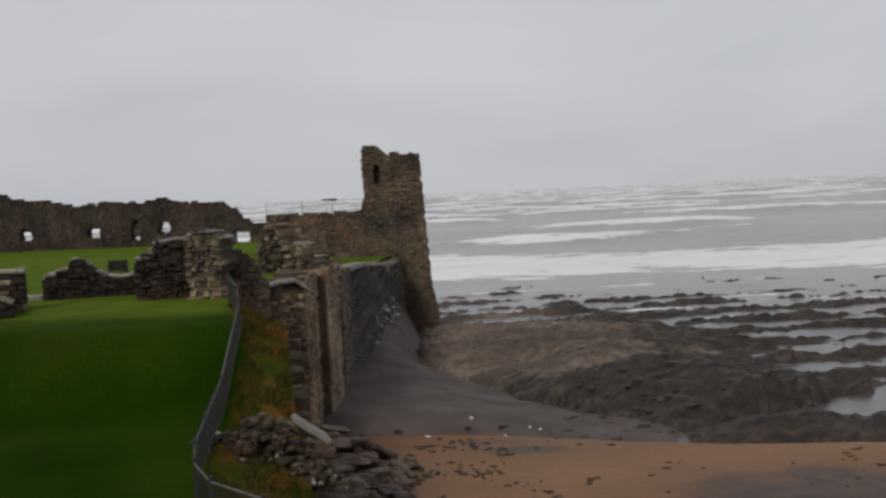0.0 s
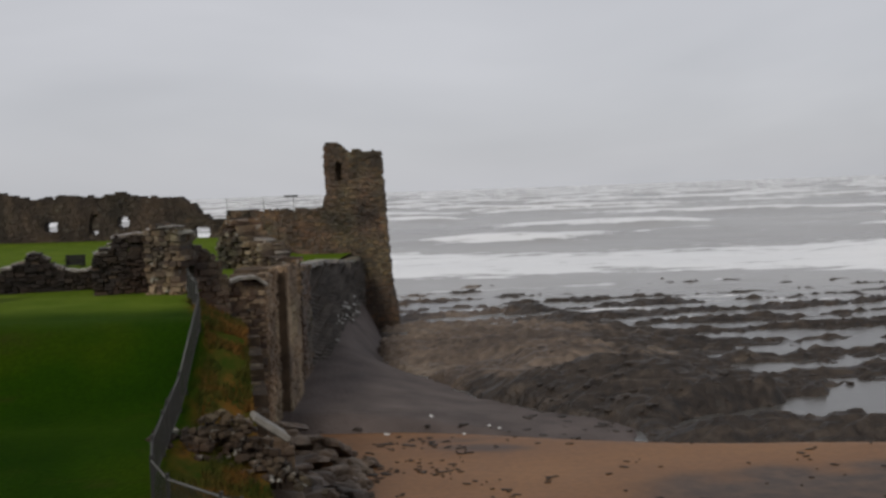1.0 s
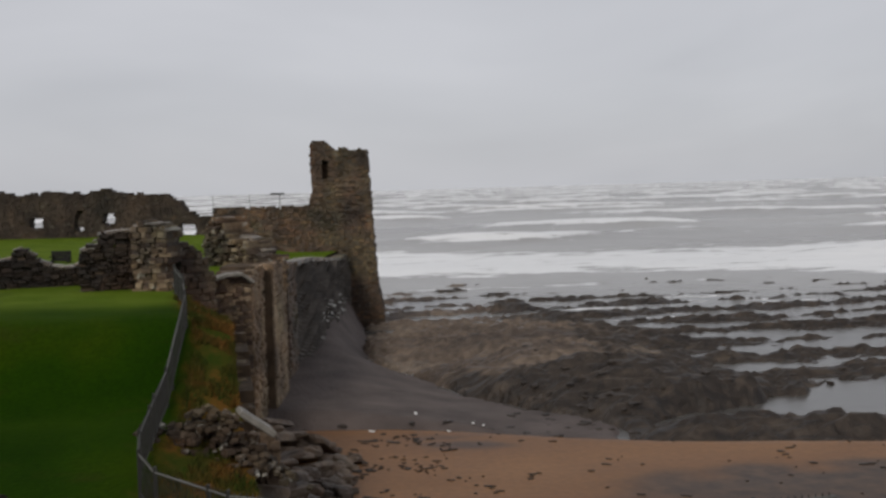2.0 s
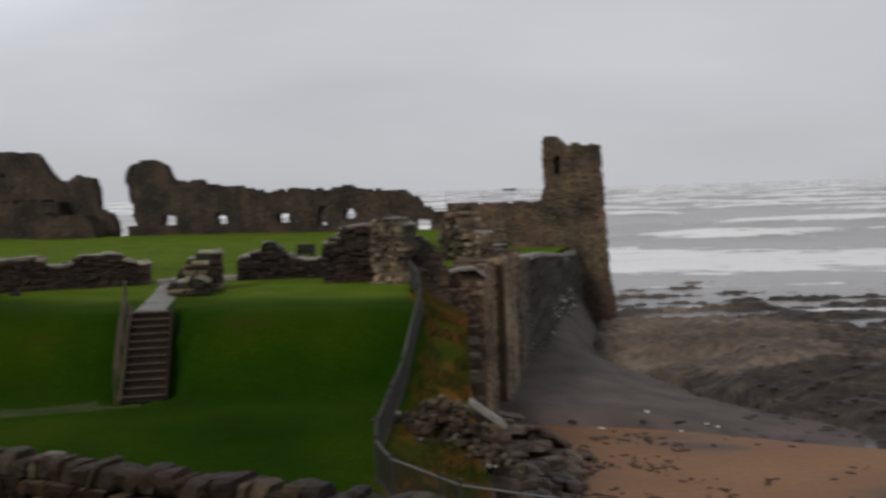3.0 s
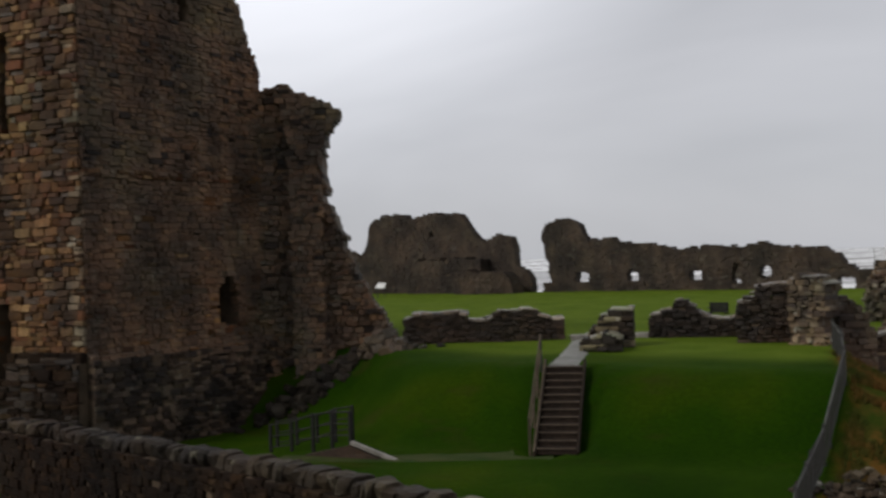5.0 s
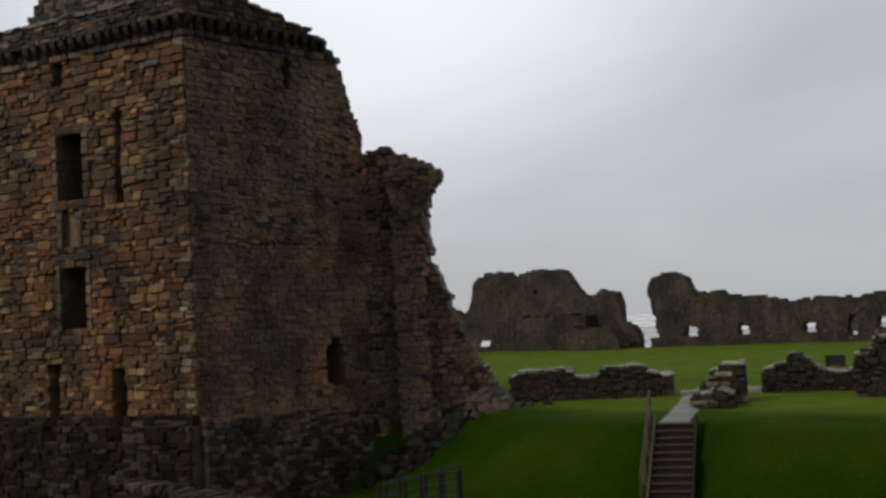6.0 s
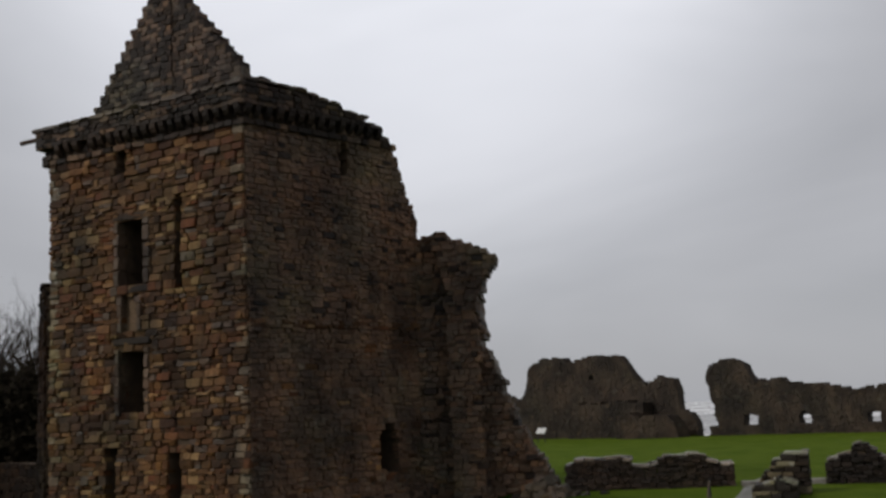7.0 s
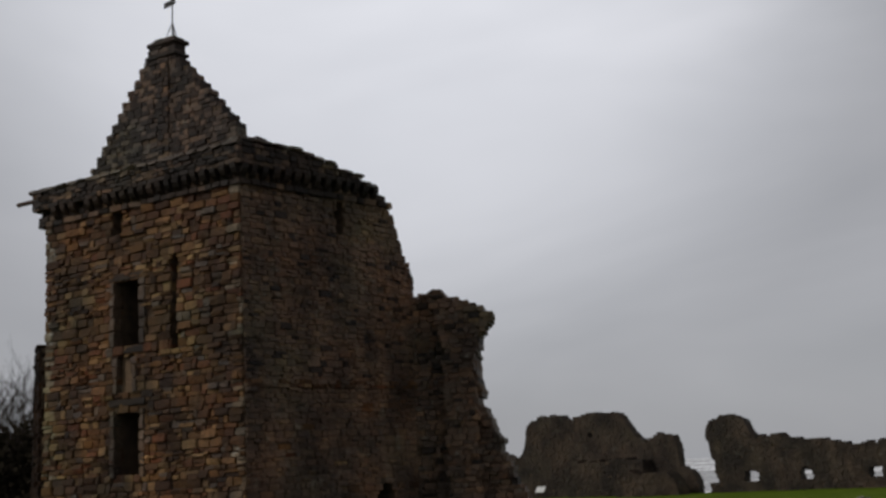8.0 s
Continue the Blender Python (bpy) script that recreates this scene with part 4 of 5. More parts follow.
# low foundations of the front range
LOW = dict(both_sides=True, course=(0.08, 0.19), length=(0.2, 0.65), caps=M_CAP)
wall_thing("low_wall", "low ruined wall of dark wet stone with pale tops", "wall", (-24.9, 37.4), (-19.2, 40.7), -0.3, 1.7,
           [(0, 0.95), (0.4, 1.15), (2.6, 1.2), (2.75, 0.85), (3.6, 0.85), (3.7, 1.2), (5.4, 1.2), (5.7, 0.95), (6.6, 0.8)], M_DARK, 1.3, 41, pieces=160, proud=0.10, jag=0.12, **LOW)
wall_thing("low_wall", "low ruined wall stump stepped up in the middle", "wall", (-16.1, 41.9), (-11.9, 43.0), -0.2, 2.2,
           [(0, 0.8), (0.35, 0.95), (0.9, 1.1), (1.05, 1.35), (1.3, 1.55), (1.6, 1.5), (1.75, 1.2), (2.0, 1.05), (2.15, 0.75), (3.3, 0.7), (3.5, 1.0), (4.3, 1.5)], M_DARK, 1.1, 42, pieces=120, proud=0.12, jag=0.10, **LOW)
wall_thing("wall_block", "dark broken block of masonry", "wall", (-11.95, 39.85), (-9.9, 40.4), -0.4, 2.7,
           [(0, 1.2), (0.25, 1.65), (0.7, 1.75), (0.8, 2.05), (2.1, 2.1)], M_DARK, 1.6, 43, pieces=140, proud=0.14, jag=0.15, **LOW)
wall_thing("wall_stump", "thick lichened wall stump of coursed rubble", "wall", (-9.95, 39.6), (-8.45, 39.25), -0.9, 3.0,
           [(0, 2.1), (0.25, 2.3), (0.7, 2.4), (1.3, 2.3), (1.55, 2.05)], M_LICHEN, 1.0, 44, both_sides=True, pieces=160, proud=0.2, course=(0.10, 0.24), length=(0.16, 0.5), jag=0.25, caps=M_CAP,
           left=lambda z: 0.12 * noise.noise((z * 2.2, 0, 5)), right=lambda z: 1.35 + 0.25 * noise.noise((z * 2.0, 3, 5)), mat_of=lambda s, z, r: M_LICHEN if r.random() < 0.7 else M_RUIN)

# east curtain above the beach
wall_thing("buttress", "tall coursed buttress with a pale capstone", "buttress", (-8.3, 43.3), (-6.45, 44.0), -6.9, 0.4,
           [(0, -0.35), (0.35, -0.12), (0.8, 0.05), (1.65, 0.08), (1.98, -0.22)], M_TAN, 2.0, 51, jag=0.05, pieces=300, course=(0.10, 0.22), length=(0.2, 0.6), mat_of=lambda s, z, r: M_TAN if r.random() < 0.5 else M_RUIN)
wall_thing("east_curtain_wall", "weathered curtain wall dropping to the shingle", "wall", (-6.45, 44.1), (-6.3, 56.6), -6.9, 0.8,
           [(0, 0.1), (2, 0.3), (6, 0.0), (12.5, -0.3)], M_TAN, 1.5, 52, pieces=200, course=(0.12, 0.28))
def strata_face():
    """Tilted natural strata under the grass terrace, streaked with bird lime near the foot."""
    v, f, lime = [], [], []
    ny, nz = 150, 60
    for j in range(ny + 1):
        y = 55.5 + 28.6 * j / ny
        top = -0.35 - 1.25 * smooth(56, 82, y)
        for k in range(nz + 1):
            z = top + (-7.2 - top) * k / nz
            c = (z - 0.24 * y + 0.5 * noise.noise((y * 0.25, z * 0.5, 1))) / 0.85
            x = -6.25 + 0.035 * (y - 56.6)
            x += smooth(55.5, 60.0, y) * (0.42 * (c % 1.0) ** 1.5 + 0.12 * ((c * 3.1) % 1.0) + 0.04 * noise.noise((y * 1.5, z * 1.5, 2)) + 0.35 * noise.noise((y * 0.2, z * 0.3, 4)) + 0.09 * (top - z)) - 0.3 * smooth(57.5, 55.5, y)
            v.append((x, y, z))
            lime.append(smooth(-3.0, -4.2, z) * smooth(-6.6, -5.6, z) * smooth(61, 66, y) * smooth(82, 76, y))
    for j in range(ny):
        for k in range(nz):
            a = j * (nz + 1) + k
            f.append((a, a + nz + 1, a + nz + 2, a + 1))
    me = mesh("rock_face", v, f, M_STRATA)
    me.attributes.new("lime", "FLOAT", "POINT").data.foreach_set("value", lime)
    return tagged(new("rock_face", me), "dark tilted rock strata streaked with white", "rock", kind="structure")


strata_face()
t_ = empty("terrace_kerb", "line of pale wet edging stones on the terrace", "kerb", at=(-6.4, 56.6, -0.4))
kr = random.Random(57)
y_ = 56.4
while y_ < 83.4:
    w_ = kr.uniform(0.5, 1.1)
    ob_ = new("kerb_stone", stone_mesh(kr.randrange(16), M_CAP))
    ob_.parent, ob_.matrix_parent_inverse = t_, Matrix.Translation(-t_.location)
    ob_.matrix_basis = pose(-6.25 + 0.035 * (y_ - 56.6), y_ + w_ / 2, -0.33 - 1.25 * smooth(56, 82, y_), 0, 0, 88 + kr.gauss(0, 2)) @ Matrix.Diagonal((w_ * 1.02, 0.75, 0.26, 1))
    y_ += w_
wall_thing("terrace_wall", "terrace wall of brown stone carrying a railing", "wall", (-15.1, 84.7), (-7.4, 84.2), -2.0, 2.6,
           [(0, 2.2), (8, 2.2)], M_RUIN, 1.2, 54, jag=0.06, pieces=150, course=(0.14, 0.28), length=(0.2, 0.6), mat_of=lambda s, z, r: M_GREY if r.random() < 0.5 else M_RUIN, proud=0.06)
sea_tower = wall_thing("sea_tower", "broken square stone tower standing over the sea", "tower", (-7.9, 83.9), (-2.2, 84.0), -7.2, 7.0,
           [(0, 6.9), (0.6, 7.15), (1.7, 7.0), (2.1, 6.5), (5.2, 6.4)], M_RUIN, 5.0, 55, jag=0.12,
           left=lerp_profile([(-8, 0), (1.6, 0.0), (2.2, 0.15), (3.4, 0.5), (5, 0.4), (6.6, 0.45)]), right=lerp_profile([(-7, 6.0), (-4.3, 5.3), (0, 5.05), (6.4, 4.75)]), gaps=[(1.3, 1.75, 4.3, 5.6)], pieces=200, course=(0.14, 0.28), length=(0.2, 0.6), mat_of=lambda s, z, r: M_GREY if r.random() < 0.35 else M_RUIN, proud=0.07)


part("niche_back", mesh("niche_back", *box_vf(-6.9, -5.9, 84.7, 85.0, 4.1, 5.8), M_CORE), sea_tower)

M_HEAP = stone_material("lichened_brown_rubble", [(0.055, 0.036, 0.023), (0.09, 0.06, 0.038), (0.07, 0.048, 0.032), (0.13, 0.095, 0.065)], (0.46, 0.45, 0.40), 0.75)

# ruined stretch behind the stump, and pale rubble beside the path
wall_thing("ruined_wall", "tumbled pale rubble wall above the bank", "wall", (-9.75, 52.2), (-6.7, 49.6), -1.2, 3.0,
           [(0, 1.3), (0.35, 2.0), (0.9, 2.45), (1.5, 2.3), (1.7, 1.5), (2.2, 1.35), (2.6, 1.0), (3.0, 1.1), (3.6, 0.3), (4.4, 0.3), (5.1, 0.0)], M_LICHEN, 1.4, 61, both_sides=True, pieces=160, proud=0.32, course=(0.11, 0.26), length=(0.16, 0.5), jag=0.45,
           caps=M_CAP, mat_of=lambda s, z, r: M_LICHEN if r.random() < 0.55 else M_RUIN)
wall_thing("wall_stump", "narrow dark rubble stump beside the fence", "wall", (-8.5, 40.6), (-7.4, 41.4), -1.2, 1.9,
           [(0, 1.4), (0.5, 1.45), (1.0, 1.0), (1.4, 0.3)], M_RUIN, 1.2, 62, both_sides=True, pieces=80, proud=0.18, course=(0.14, 0.28), jag=0.3)
for p_, q_, prof_, seed_ in (((-16.6, 36.9), (-14.95, 37.5), [(0, 0.4), (0.3, 0.75), (0.55, 1.25), (1.7, 1.35)], 63), ((-16.2, 35.5), (-14.8, 36.0), [(0, 0.3), (0.5, 0.45), (0.9, 0.6), (1.4, 0.35)], 68)):
    wall_thing("rubble_block", "low stack of pale weathered stones beside the path", "rubble", p_, q_, -0.4, 1.8, prof_, M_LICHEN, 1.3, seed_, both_sides=True,
               pieces=80, proud=0.25, course=(0.11, 0.24), jag=0.3, group="stacks beside the path", caps=M_CAP, mat_of=lambda s, z, r: M_LICHEN if r.random() < 0.35 else M_DARK)
wall_thing("bank_wall", "low retaining wall with pale stones along the bank edge", "wall", (-4.75, 29.2), (-5.95, 35.9), -5.0, -0.9,
           [(0, -2.35), (3, -1.85), (5.2, -1.45), (6.8, -1.2)], M_LICHEN, 0.5, 64, pieces=120, proud=0.12, jag=0.12)
wall_thing("distant_wall", "dark broken wall beyond the tower", "wall", (-47.8, 28.0), (-44.8, 26.6), -3.2, 10.0,
           [(0, 4.2), (1.0, 9.8), (3.3, 9.8)], M_NEAR, 1.0, 65, jag=0.3)
wall_thing("garden_wall", "low dark wall beyond the tower with a mossy top", "wall", (-62, 30), (-46, 27.5), -3.5, 2.4,
           [(0, 1.9), (16.5, 1.9)], M_NEAR, 0.8, 66, jag=0.05)


def pale_cap(name, label, a, b, width, thick):
    """A sloping capstone from a to b."""
    a, b = Vector(a), Vector(b)
    q = (b - a).to_track_quat("X", "Z").to_matrix().to_4x4()
    v, f = moved(box_vf(-0.05, (b - a).length + 0.05, -width / 2, width / 2, -thick / 2, thick / 2, 0.03), Matrix.Translation(a) @ q)
    return tagged(new(name, mesh(name, v, f, M_SLAB)), label, "capstone")


for a_, b_ in (((-8.4, 43.26, -0.32), (-7.95, 43.42, -0.02)), ((-7.95, 43.42, 0.0), (-7.35, 43.65, 0.16)), ((-7.33, 43.66, 0.17), (-6.8, 43.86, 0.17)), ((-6.78, 43.87, 0.16), (-6.42, 44.0, -0.12))):
    tagged(pale_cap("capstone", "pale weathered capstone on the rounded buttress top", a_, b_, 0.8, 0.14), group="capstones of the buttress")
pale_cap("capstone", "pale slanting stone slab on the bank edge", (-4.3, 26.9, -1.95), (-3.6, 27.1, -2.5), 0.75, 0.16)
wall_thing("wall_end", "rough stone wall end below the slanting slab", "wall", (-3.85, 26.7), (-3.35, 26.85), -5.5, -2.4, [(0, -2.4), (0.5, -2.55)], M_RUIN, 0.9, 67, jag=0.03, both_sides=True)

# piers of the east wall, each with a front and a seaward side


def pier(label, x0, x1, y, deep, z1, mat, seed, proud):
    t = empty("pier", label, "pier", "piers of the curtain wall", at=(x0, y, -6.9))
    masonry(t, (x0, y), (x1, y + 0.15), -6.9, z1, lambda s, z: z < z1 - 0.12 * s, mat, 0.8, seed=seed, proud=proud, pieces=120, stretch=(0, 9, -4, 1))
    masonry(t, (x1, y + 0.2), (x1 + 0.12, y + deep), -6.9, z1, lambda s, z: z < z1 - 0.1, mat, 0.8, seed=seed + 1, proud=proud)
    v, f = box_vf(x0 + 0.02, x1 - 0.03, y + 0.05, y + deep, -6.8, z1 - 0.25)
    part("filling", mesh("filling", v, f, M_CORE), t)


pier("smooth tan stone pier of the curtain wall", -7.45, -6.0, 47.2, 4.0, 0.3, M_TAN, 71, 0.03)
pier("rounded weathered pier of the curtain wall", -7.4, -6.12, 53.6, 3.0, -0.15, M_RUIN, 73, 0.07)


def boulder(seed, squash=0.6):
    """A worn angular stone, about one metre across."""
    r = random.Random(seed)
    bm = bmesh.new()
    bmesh.ops.create_icosphere(bm, subdivisions=2, radius=0.5)
    shift = r.uniform(0, 50)
    for vert in bm.verts:
        p = vert.co
        k = 1 + 0.45 * noise.noise(p * 2.1 + Vector((shift, 0, 0))) + 0.15 * noise.noise(p * 6 + Vector((0, shift, 0)))
        vert.co = Vector((max(-0.42, min(0.42, p.x * k)), max(-0.40, min(0.40, p.y * k)), max(-0.30, min(0.30, p.z * k * squash * 1.4))))
    v = [tuple(x.co) for x in bm.verts]
    f = [tuple(x.index for x in q.verts) for q in bm.faces]
    bm.free()
    return v, f


BOULDERS = [boulder(k) for k in range(8)]


def heap(name, label, mat, centre, spread, count, size, base, seed, axis=0.0, rise=0.0, blocky=True):
    """Stones lying on one another in a heap, each an object of its own."""
    r = random.Random(seed)
    t = empty(name, label, "rubble", at=centre)
    data = [mesh("stone", *b, mat) for b in (STONES[:8] if blocky else BOULDERS)]
    ca, sa = math.cos(axis), math.sin(axis)
    for k in range(count):
        i, j = r.gauss(0, 0.42), r.gauss(0, 0.42)
        x, y = centre[0] + spread[0] * i * ca - spread[1] * j * sa, centre[1] + spread[0] * i * sa + spread[1] * j * ca
        s = r.uniform(*size)
        z = base(x, y) + rise * max(0.0, 1 - (i * i + j * j) * 2.2) * r.random() + s * 0.12
        ob = new("stone", data[r.randrange(8)])
        ob.parent, ob.matrix_parent_inverse = t, Matrix.Translation(-Vector(centre))
        ob.matrix_basis = pose(x, y, z, r.uniform(-25, 25), r.uniform(-25, 25), r.uniform(0, 360)) @ Matrix.Diagonal((s * r.uniform(0.8, 1.5), s, s * r.uniform(0.5, 0.9), 1))
    return t


heap("rubble_heap", "heap of broken lichened stones on the grass bank", M_HEAP, (-4.6, 25.8, -2.9), (1.75, 0.9), 290, (0.09, 0.22), lawn_z, 5, 0.0, 1.05)
heap("fallen_rocks", "fallen angular rocks at the foot of the cliff", M_ROCK, (-2.9, 36.5, -6.6), (1.1, 5.0), 60, (0.3, 0.9), sand_z, 6, 0.0, 0.4, False)
heap("fallen_stones", "loose stones where the curtain wall breaks off", M_RUIN, (-24.6, 35.6, -0.5), (1.3, 0.9), 45, (0.25, 0.55), lawn_z, 8, 0.4, 0.7)

heap("fallen_stones", "dark tumbled stones along the foot of the broken wall", M_DARK, (-26.9, 34.0, -1.2), (3.4, 0.8), 130, (0.2, 0.5), lawn_z, 9, 0.62, 0.5)


def ledges():
    """Flat slabs of tilted rock that crop out of the cliff above the sand."""
    r = random.Random(17)
    t = empty("rock_outcrop", "tilted grey rock slabs cropping out above the sand", "rocks", at=(-3.6, 34, -6.6))
    data = [mesh("slab", *b, M_ROCK) for b in STONES[:8]]
    for k in range(95):
        y = r.uniform(25, 41)
        e = edge_x(y)
        o = r.uniform(0.2, 3.0)
        x = e + o
        z = -3.3 - 3.5 * (o / 3.2) ** 0.8 - 0.5 * smooth(34, 40, y) * (1 - o / 3.2)
        if y > 35.5:
            x, z = -5.9 + o * 1.05, -4.6 - 2.0 * (o / 3.0)
        s = r.uniform(0.5, 1.5)
        ob = new("slab", data[r.randrange(8)])
        ob.parent, ob.matrix_parent_inverse = t, Matrix.Translation(-t.location)
        ob.matrix_basis = pose(x, y, z - 0.1, r.gauss(-6, 5), r.gauss(14, 6), r.gauss(60, 20)) @ Matrix.Diagonal((s * 1.5, s, r.uniform(0.14, 0.36), 1))
    return t


ledges()

# weed and driftwood scattered on the sand
r_ = random.Random(11)
bits = []
for k in range(620):
    if r_.random() < 0.75:
        x, y = -2.6 + abs(r_.gauss(0, 3.2)), r_.uniform(31, 44.8)
    else:
        x, y = r_.uniform(-2, 26), r_.gauss(38, 3)
    if noise.noise((x * 0.7, y * 0.45, 21)) < 0.10 - 0.12 * (x < 0) or y > shore_y(x) - 0.4:
        continue
    s = r_.uniform(0.04, 0.20) * (1.8 if r_.random() < 0.15 else 1)
    m = Matrix.Translation((x, y, sand_z(x, y) + 0.02)) @ Matrix.Rotation(r_.uniform(-0.6, 0.6), 4, "Z") @ Matrix.Diagonal((s * r_.uniform(1, 2.6), s * 0.7, 0.06 + 0.1 * s, 1))
    bits.append(moved(BOULDERS[r_.randrange(8)], m))
tagged(new("seaweed_scraps", mesh("seaweed_scraps", *joined(bits), M_WEED)), "dark scraps of seaweed and driftwood on sand", "seaweed", kind="stuff")
bits = []
for k in range(7):
    x, y = r_.uniform(-2, 3.5), r_.uniform(43.5, 47)
    bits.append(moved(BOULDERS[k % 8], Matrix.Translation((x, y, max(sand_z(x, y), shingle_z(x, y)) + 0.06)) @ Matrix.Diagonal((0.16, 0.11, 0.10, 1))))
tagged(new("white_litter", mesh("white_litter", *joined(bits), M_WHITE)), "small white scraps washed up on the shingle", "litter", kind="stuff")
bits = []
for k in range(500):
    x, y = r_.uniform(-6, 40), 44.5 + abs(r_.gauss(0, 9))
    s = r_.uniform(0.12, 0.45)
    z = max(rocks_z(x, y), shingle_z(x, y) if x < 12 and y < 86 else -9)
    if z > SEA_Z - 0.05 and (x > 4 or y < 46):
        bits.append(moved(BOULDERS[r_.randrange(8)], Matrix.Translation((x, y, z)) @ Matrix.Rotation(r_.uniform(0, 3), 4, "Z") @ Matrix.Diagonal((s * 1.5, s, s * 0.55, 1))))
tagged(new("shore_stones", mesh("shore_stones", *joined(bits), M_WEED)), "loose weed-dark stones among the rock ledges", "stones", kind="stuff")


# long wet grass on the bank between the railing and the edge
M_TUFT, _n, _l, _s = material("long_bank_grass", 0.8, 0, 0.0, 20.0, 0.1)
_l.new(ramp(_n, _l, noise_out(_n, _l, 0.9, 6.0), [(0.36, (0.035, 0.055, 0.008)), (0.5, (0.075, 0.065, 0.014)), (0.62, (0.16, 0.075, 0.02))]), _s.inputs["Base Color"])
v, f = [], []
for k in range(16000):
    y = r_.uniform(17.5, 37.5)
    x0, x1 = fence_x(y) + 0.15, edge_x(y) - 0.02
    if x1 < x0:
        continue
    x = x0 + (x1 - x0) * r_.random() ** 0.8
    if noise.noise((x * 1.2, y * 1.2, 3)) < -0.15:
        continue
    h, a = r_.uniform(0.06, 0.26), r_.uniform(0, 6.28)
    z = lawn_z(x, y) - 0.02
    o = len(v)
    v += [(x - 0.02 * math.cos(a), y - 0.02 * math.sin(a), z), (x + 0.02 * math.cos(a), y + 0.02 * math.sin(a), z), (x + r_.gauss(0.03, 0.07), y + r_.gauss(0, 0.07), z + h)]
    f.append((o, o + 1, o + 2))
tagged(new("bank_grass", mesh("bank_grass", v, f, M_TUFT)), "long wet rust-brown grass on the bank", "grass", kind="stuff")


# ---- railings ----
# top rail of the iron railings, a paler grey than their bars
M_RAIL, _n, _l, _s = material("paler_grey_rail", 0.6, 0.0, 0.2, 30.0)
_s.inputs["Base Color"].default_value = (0.12, 0.118, 0.112, 1)

def picket_fence(name, label, line, height, mat, ground, gap=0.13, post_every=2.2, group="", pickets=True, rails=(0.12, 0.96)):
    """An upright-bar railing along a line: rails, posts and pickets."""
    t = empty(name, label, "fence", group, at=(line[0][0], line[0][1], ground(*line[0])))
    picket = mesh("picket", *bar_vf((0, 0, 0.06), (0, 0, height + 0.04), 0.011, 5), mat)
    post = mesh("post", *box_vf(-0.03, 0.03, -0.03, 0.03, -0.15, height + 0.08, 0.008), mat)
    for (x0, y0), (x1, y1) in zip(line, line[1:]):
        run = math.hypot(x1 - x0, y1 - y0)
        n = max(1, int(run / gap))
        every = max(2, int(post_every / gap))
        for k in range(n):
            x, y = x0 + (x1 - x0) * k / n, y0 + (y1 - y0) * k / n
            if k % every == 0 or pickets:
                ob = new("post" if k % every == 0 else "picket", post if k % every == 0 else picket)
                ob.parent, ob.matrix_parent_inverse = t, Matrix.Translation(-t.location)
                ob.matrix_basis = pose(x, y, ground(x, y))
        for q in rails:
            seg = []
            m = max(1, int(run / 1.5))
            for k in range(m):
                a = (x0 + (x1 - x0) * k / m, y0 + (y1 - y0) * k / m)
                b = (x0 + (x1 - x0) * (k + 1) / m, y0 + (y1 - y0) * (k + 1) / m)
                seg.append(bar_vf((*a, ground(*a) + height * q), (*b, ground(*b) + height * q), 0.024, 6))
            part("rail", mesh("rail", *joined(seg), M_RAIL if q > 0.9 and mat is M_IRON else mat), t)
    return t


FENCE = [(-8.15, 38.0), (-7.1, 34.2), (-6.25, 30.4), (-6.2, 27.5), (-5.95, 24.6), (-5.85, 23.2), (-5.65, 22.3), (-5.1, 21.3)]
picket_fence("iron_railing", "dark grey iron railing along the lawn edge", FENCE, 0.95, M_IRON, lawn_z, 0.12)
picket_fence("iron_railing", "dark grey iron railing above the beach", [(-5.1, 21.3), (-3.3, 19.0), (0.0, 17.6), (3.2, 17.0), (6.8, 17.6)], 0.95, M_IRON, lawn_z, 0.12)
picket_fence("guard_rail", "grey metal guard rail on the terrace wall", [(-15.0, 84.5), (-12.2, 84.3), (-7.6, 84.0)], 0.95, M_STEEL, lambda x, y: 2.2, 1.15, 1.1, pickets=False, rails=(0.2, 0.46, 0.72, 0.98))
part("sign_board", mesh("sign_board", *box_vf(-10.6, -9.5, 83.97, 84.02, 3.16, 3.28, 0.01), M_IRON), bpy.data.objects["guard_rail"], "narrow dark board")

# ---- steps and paths ----
B0, T0 = Vector((-14.05, 27.5, -2.12)), Vector((-15.26, 30.83, 0.0))


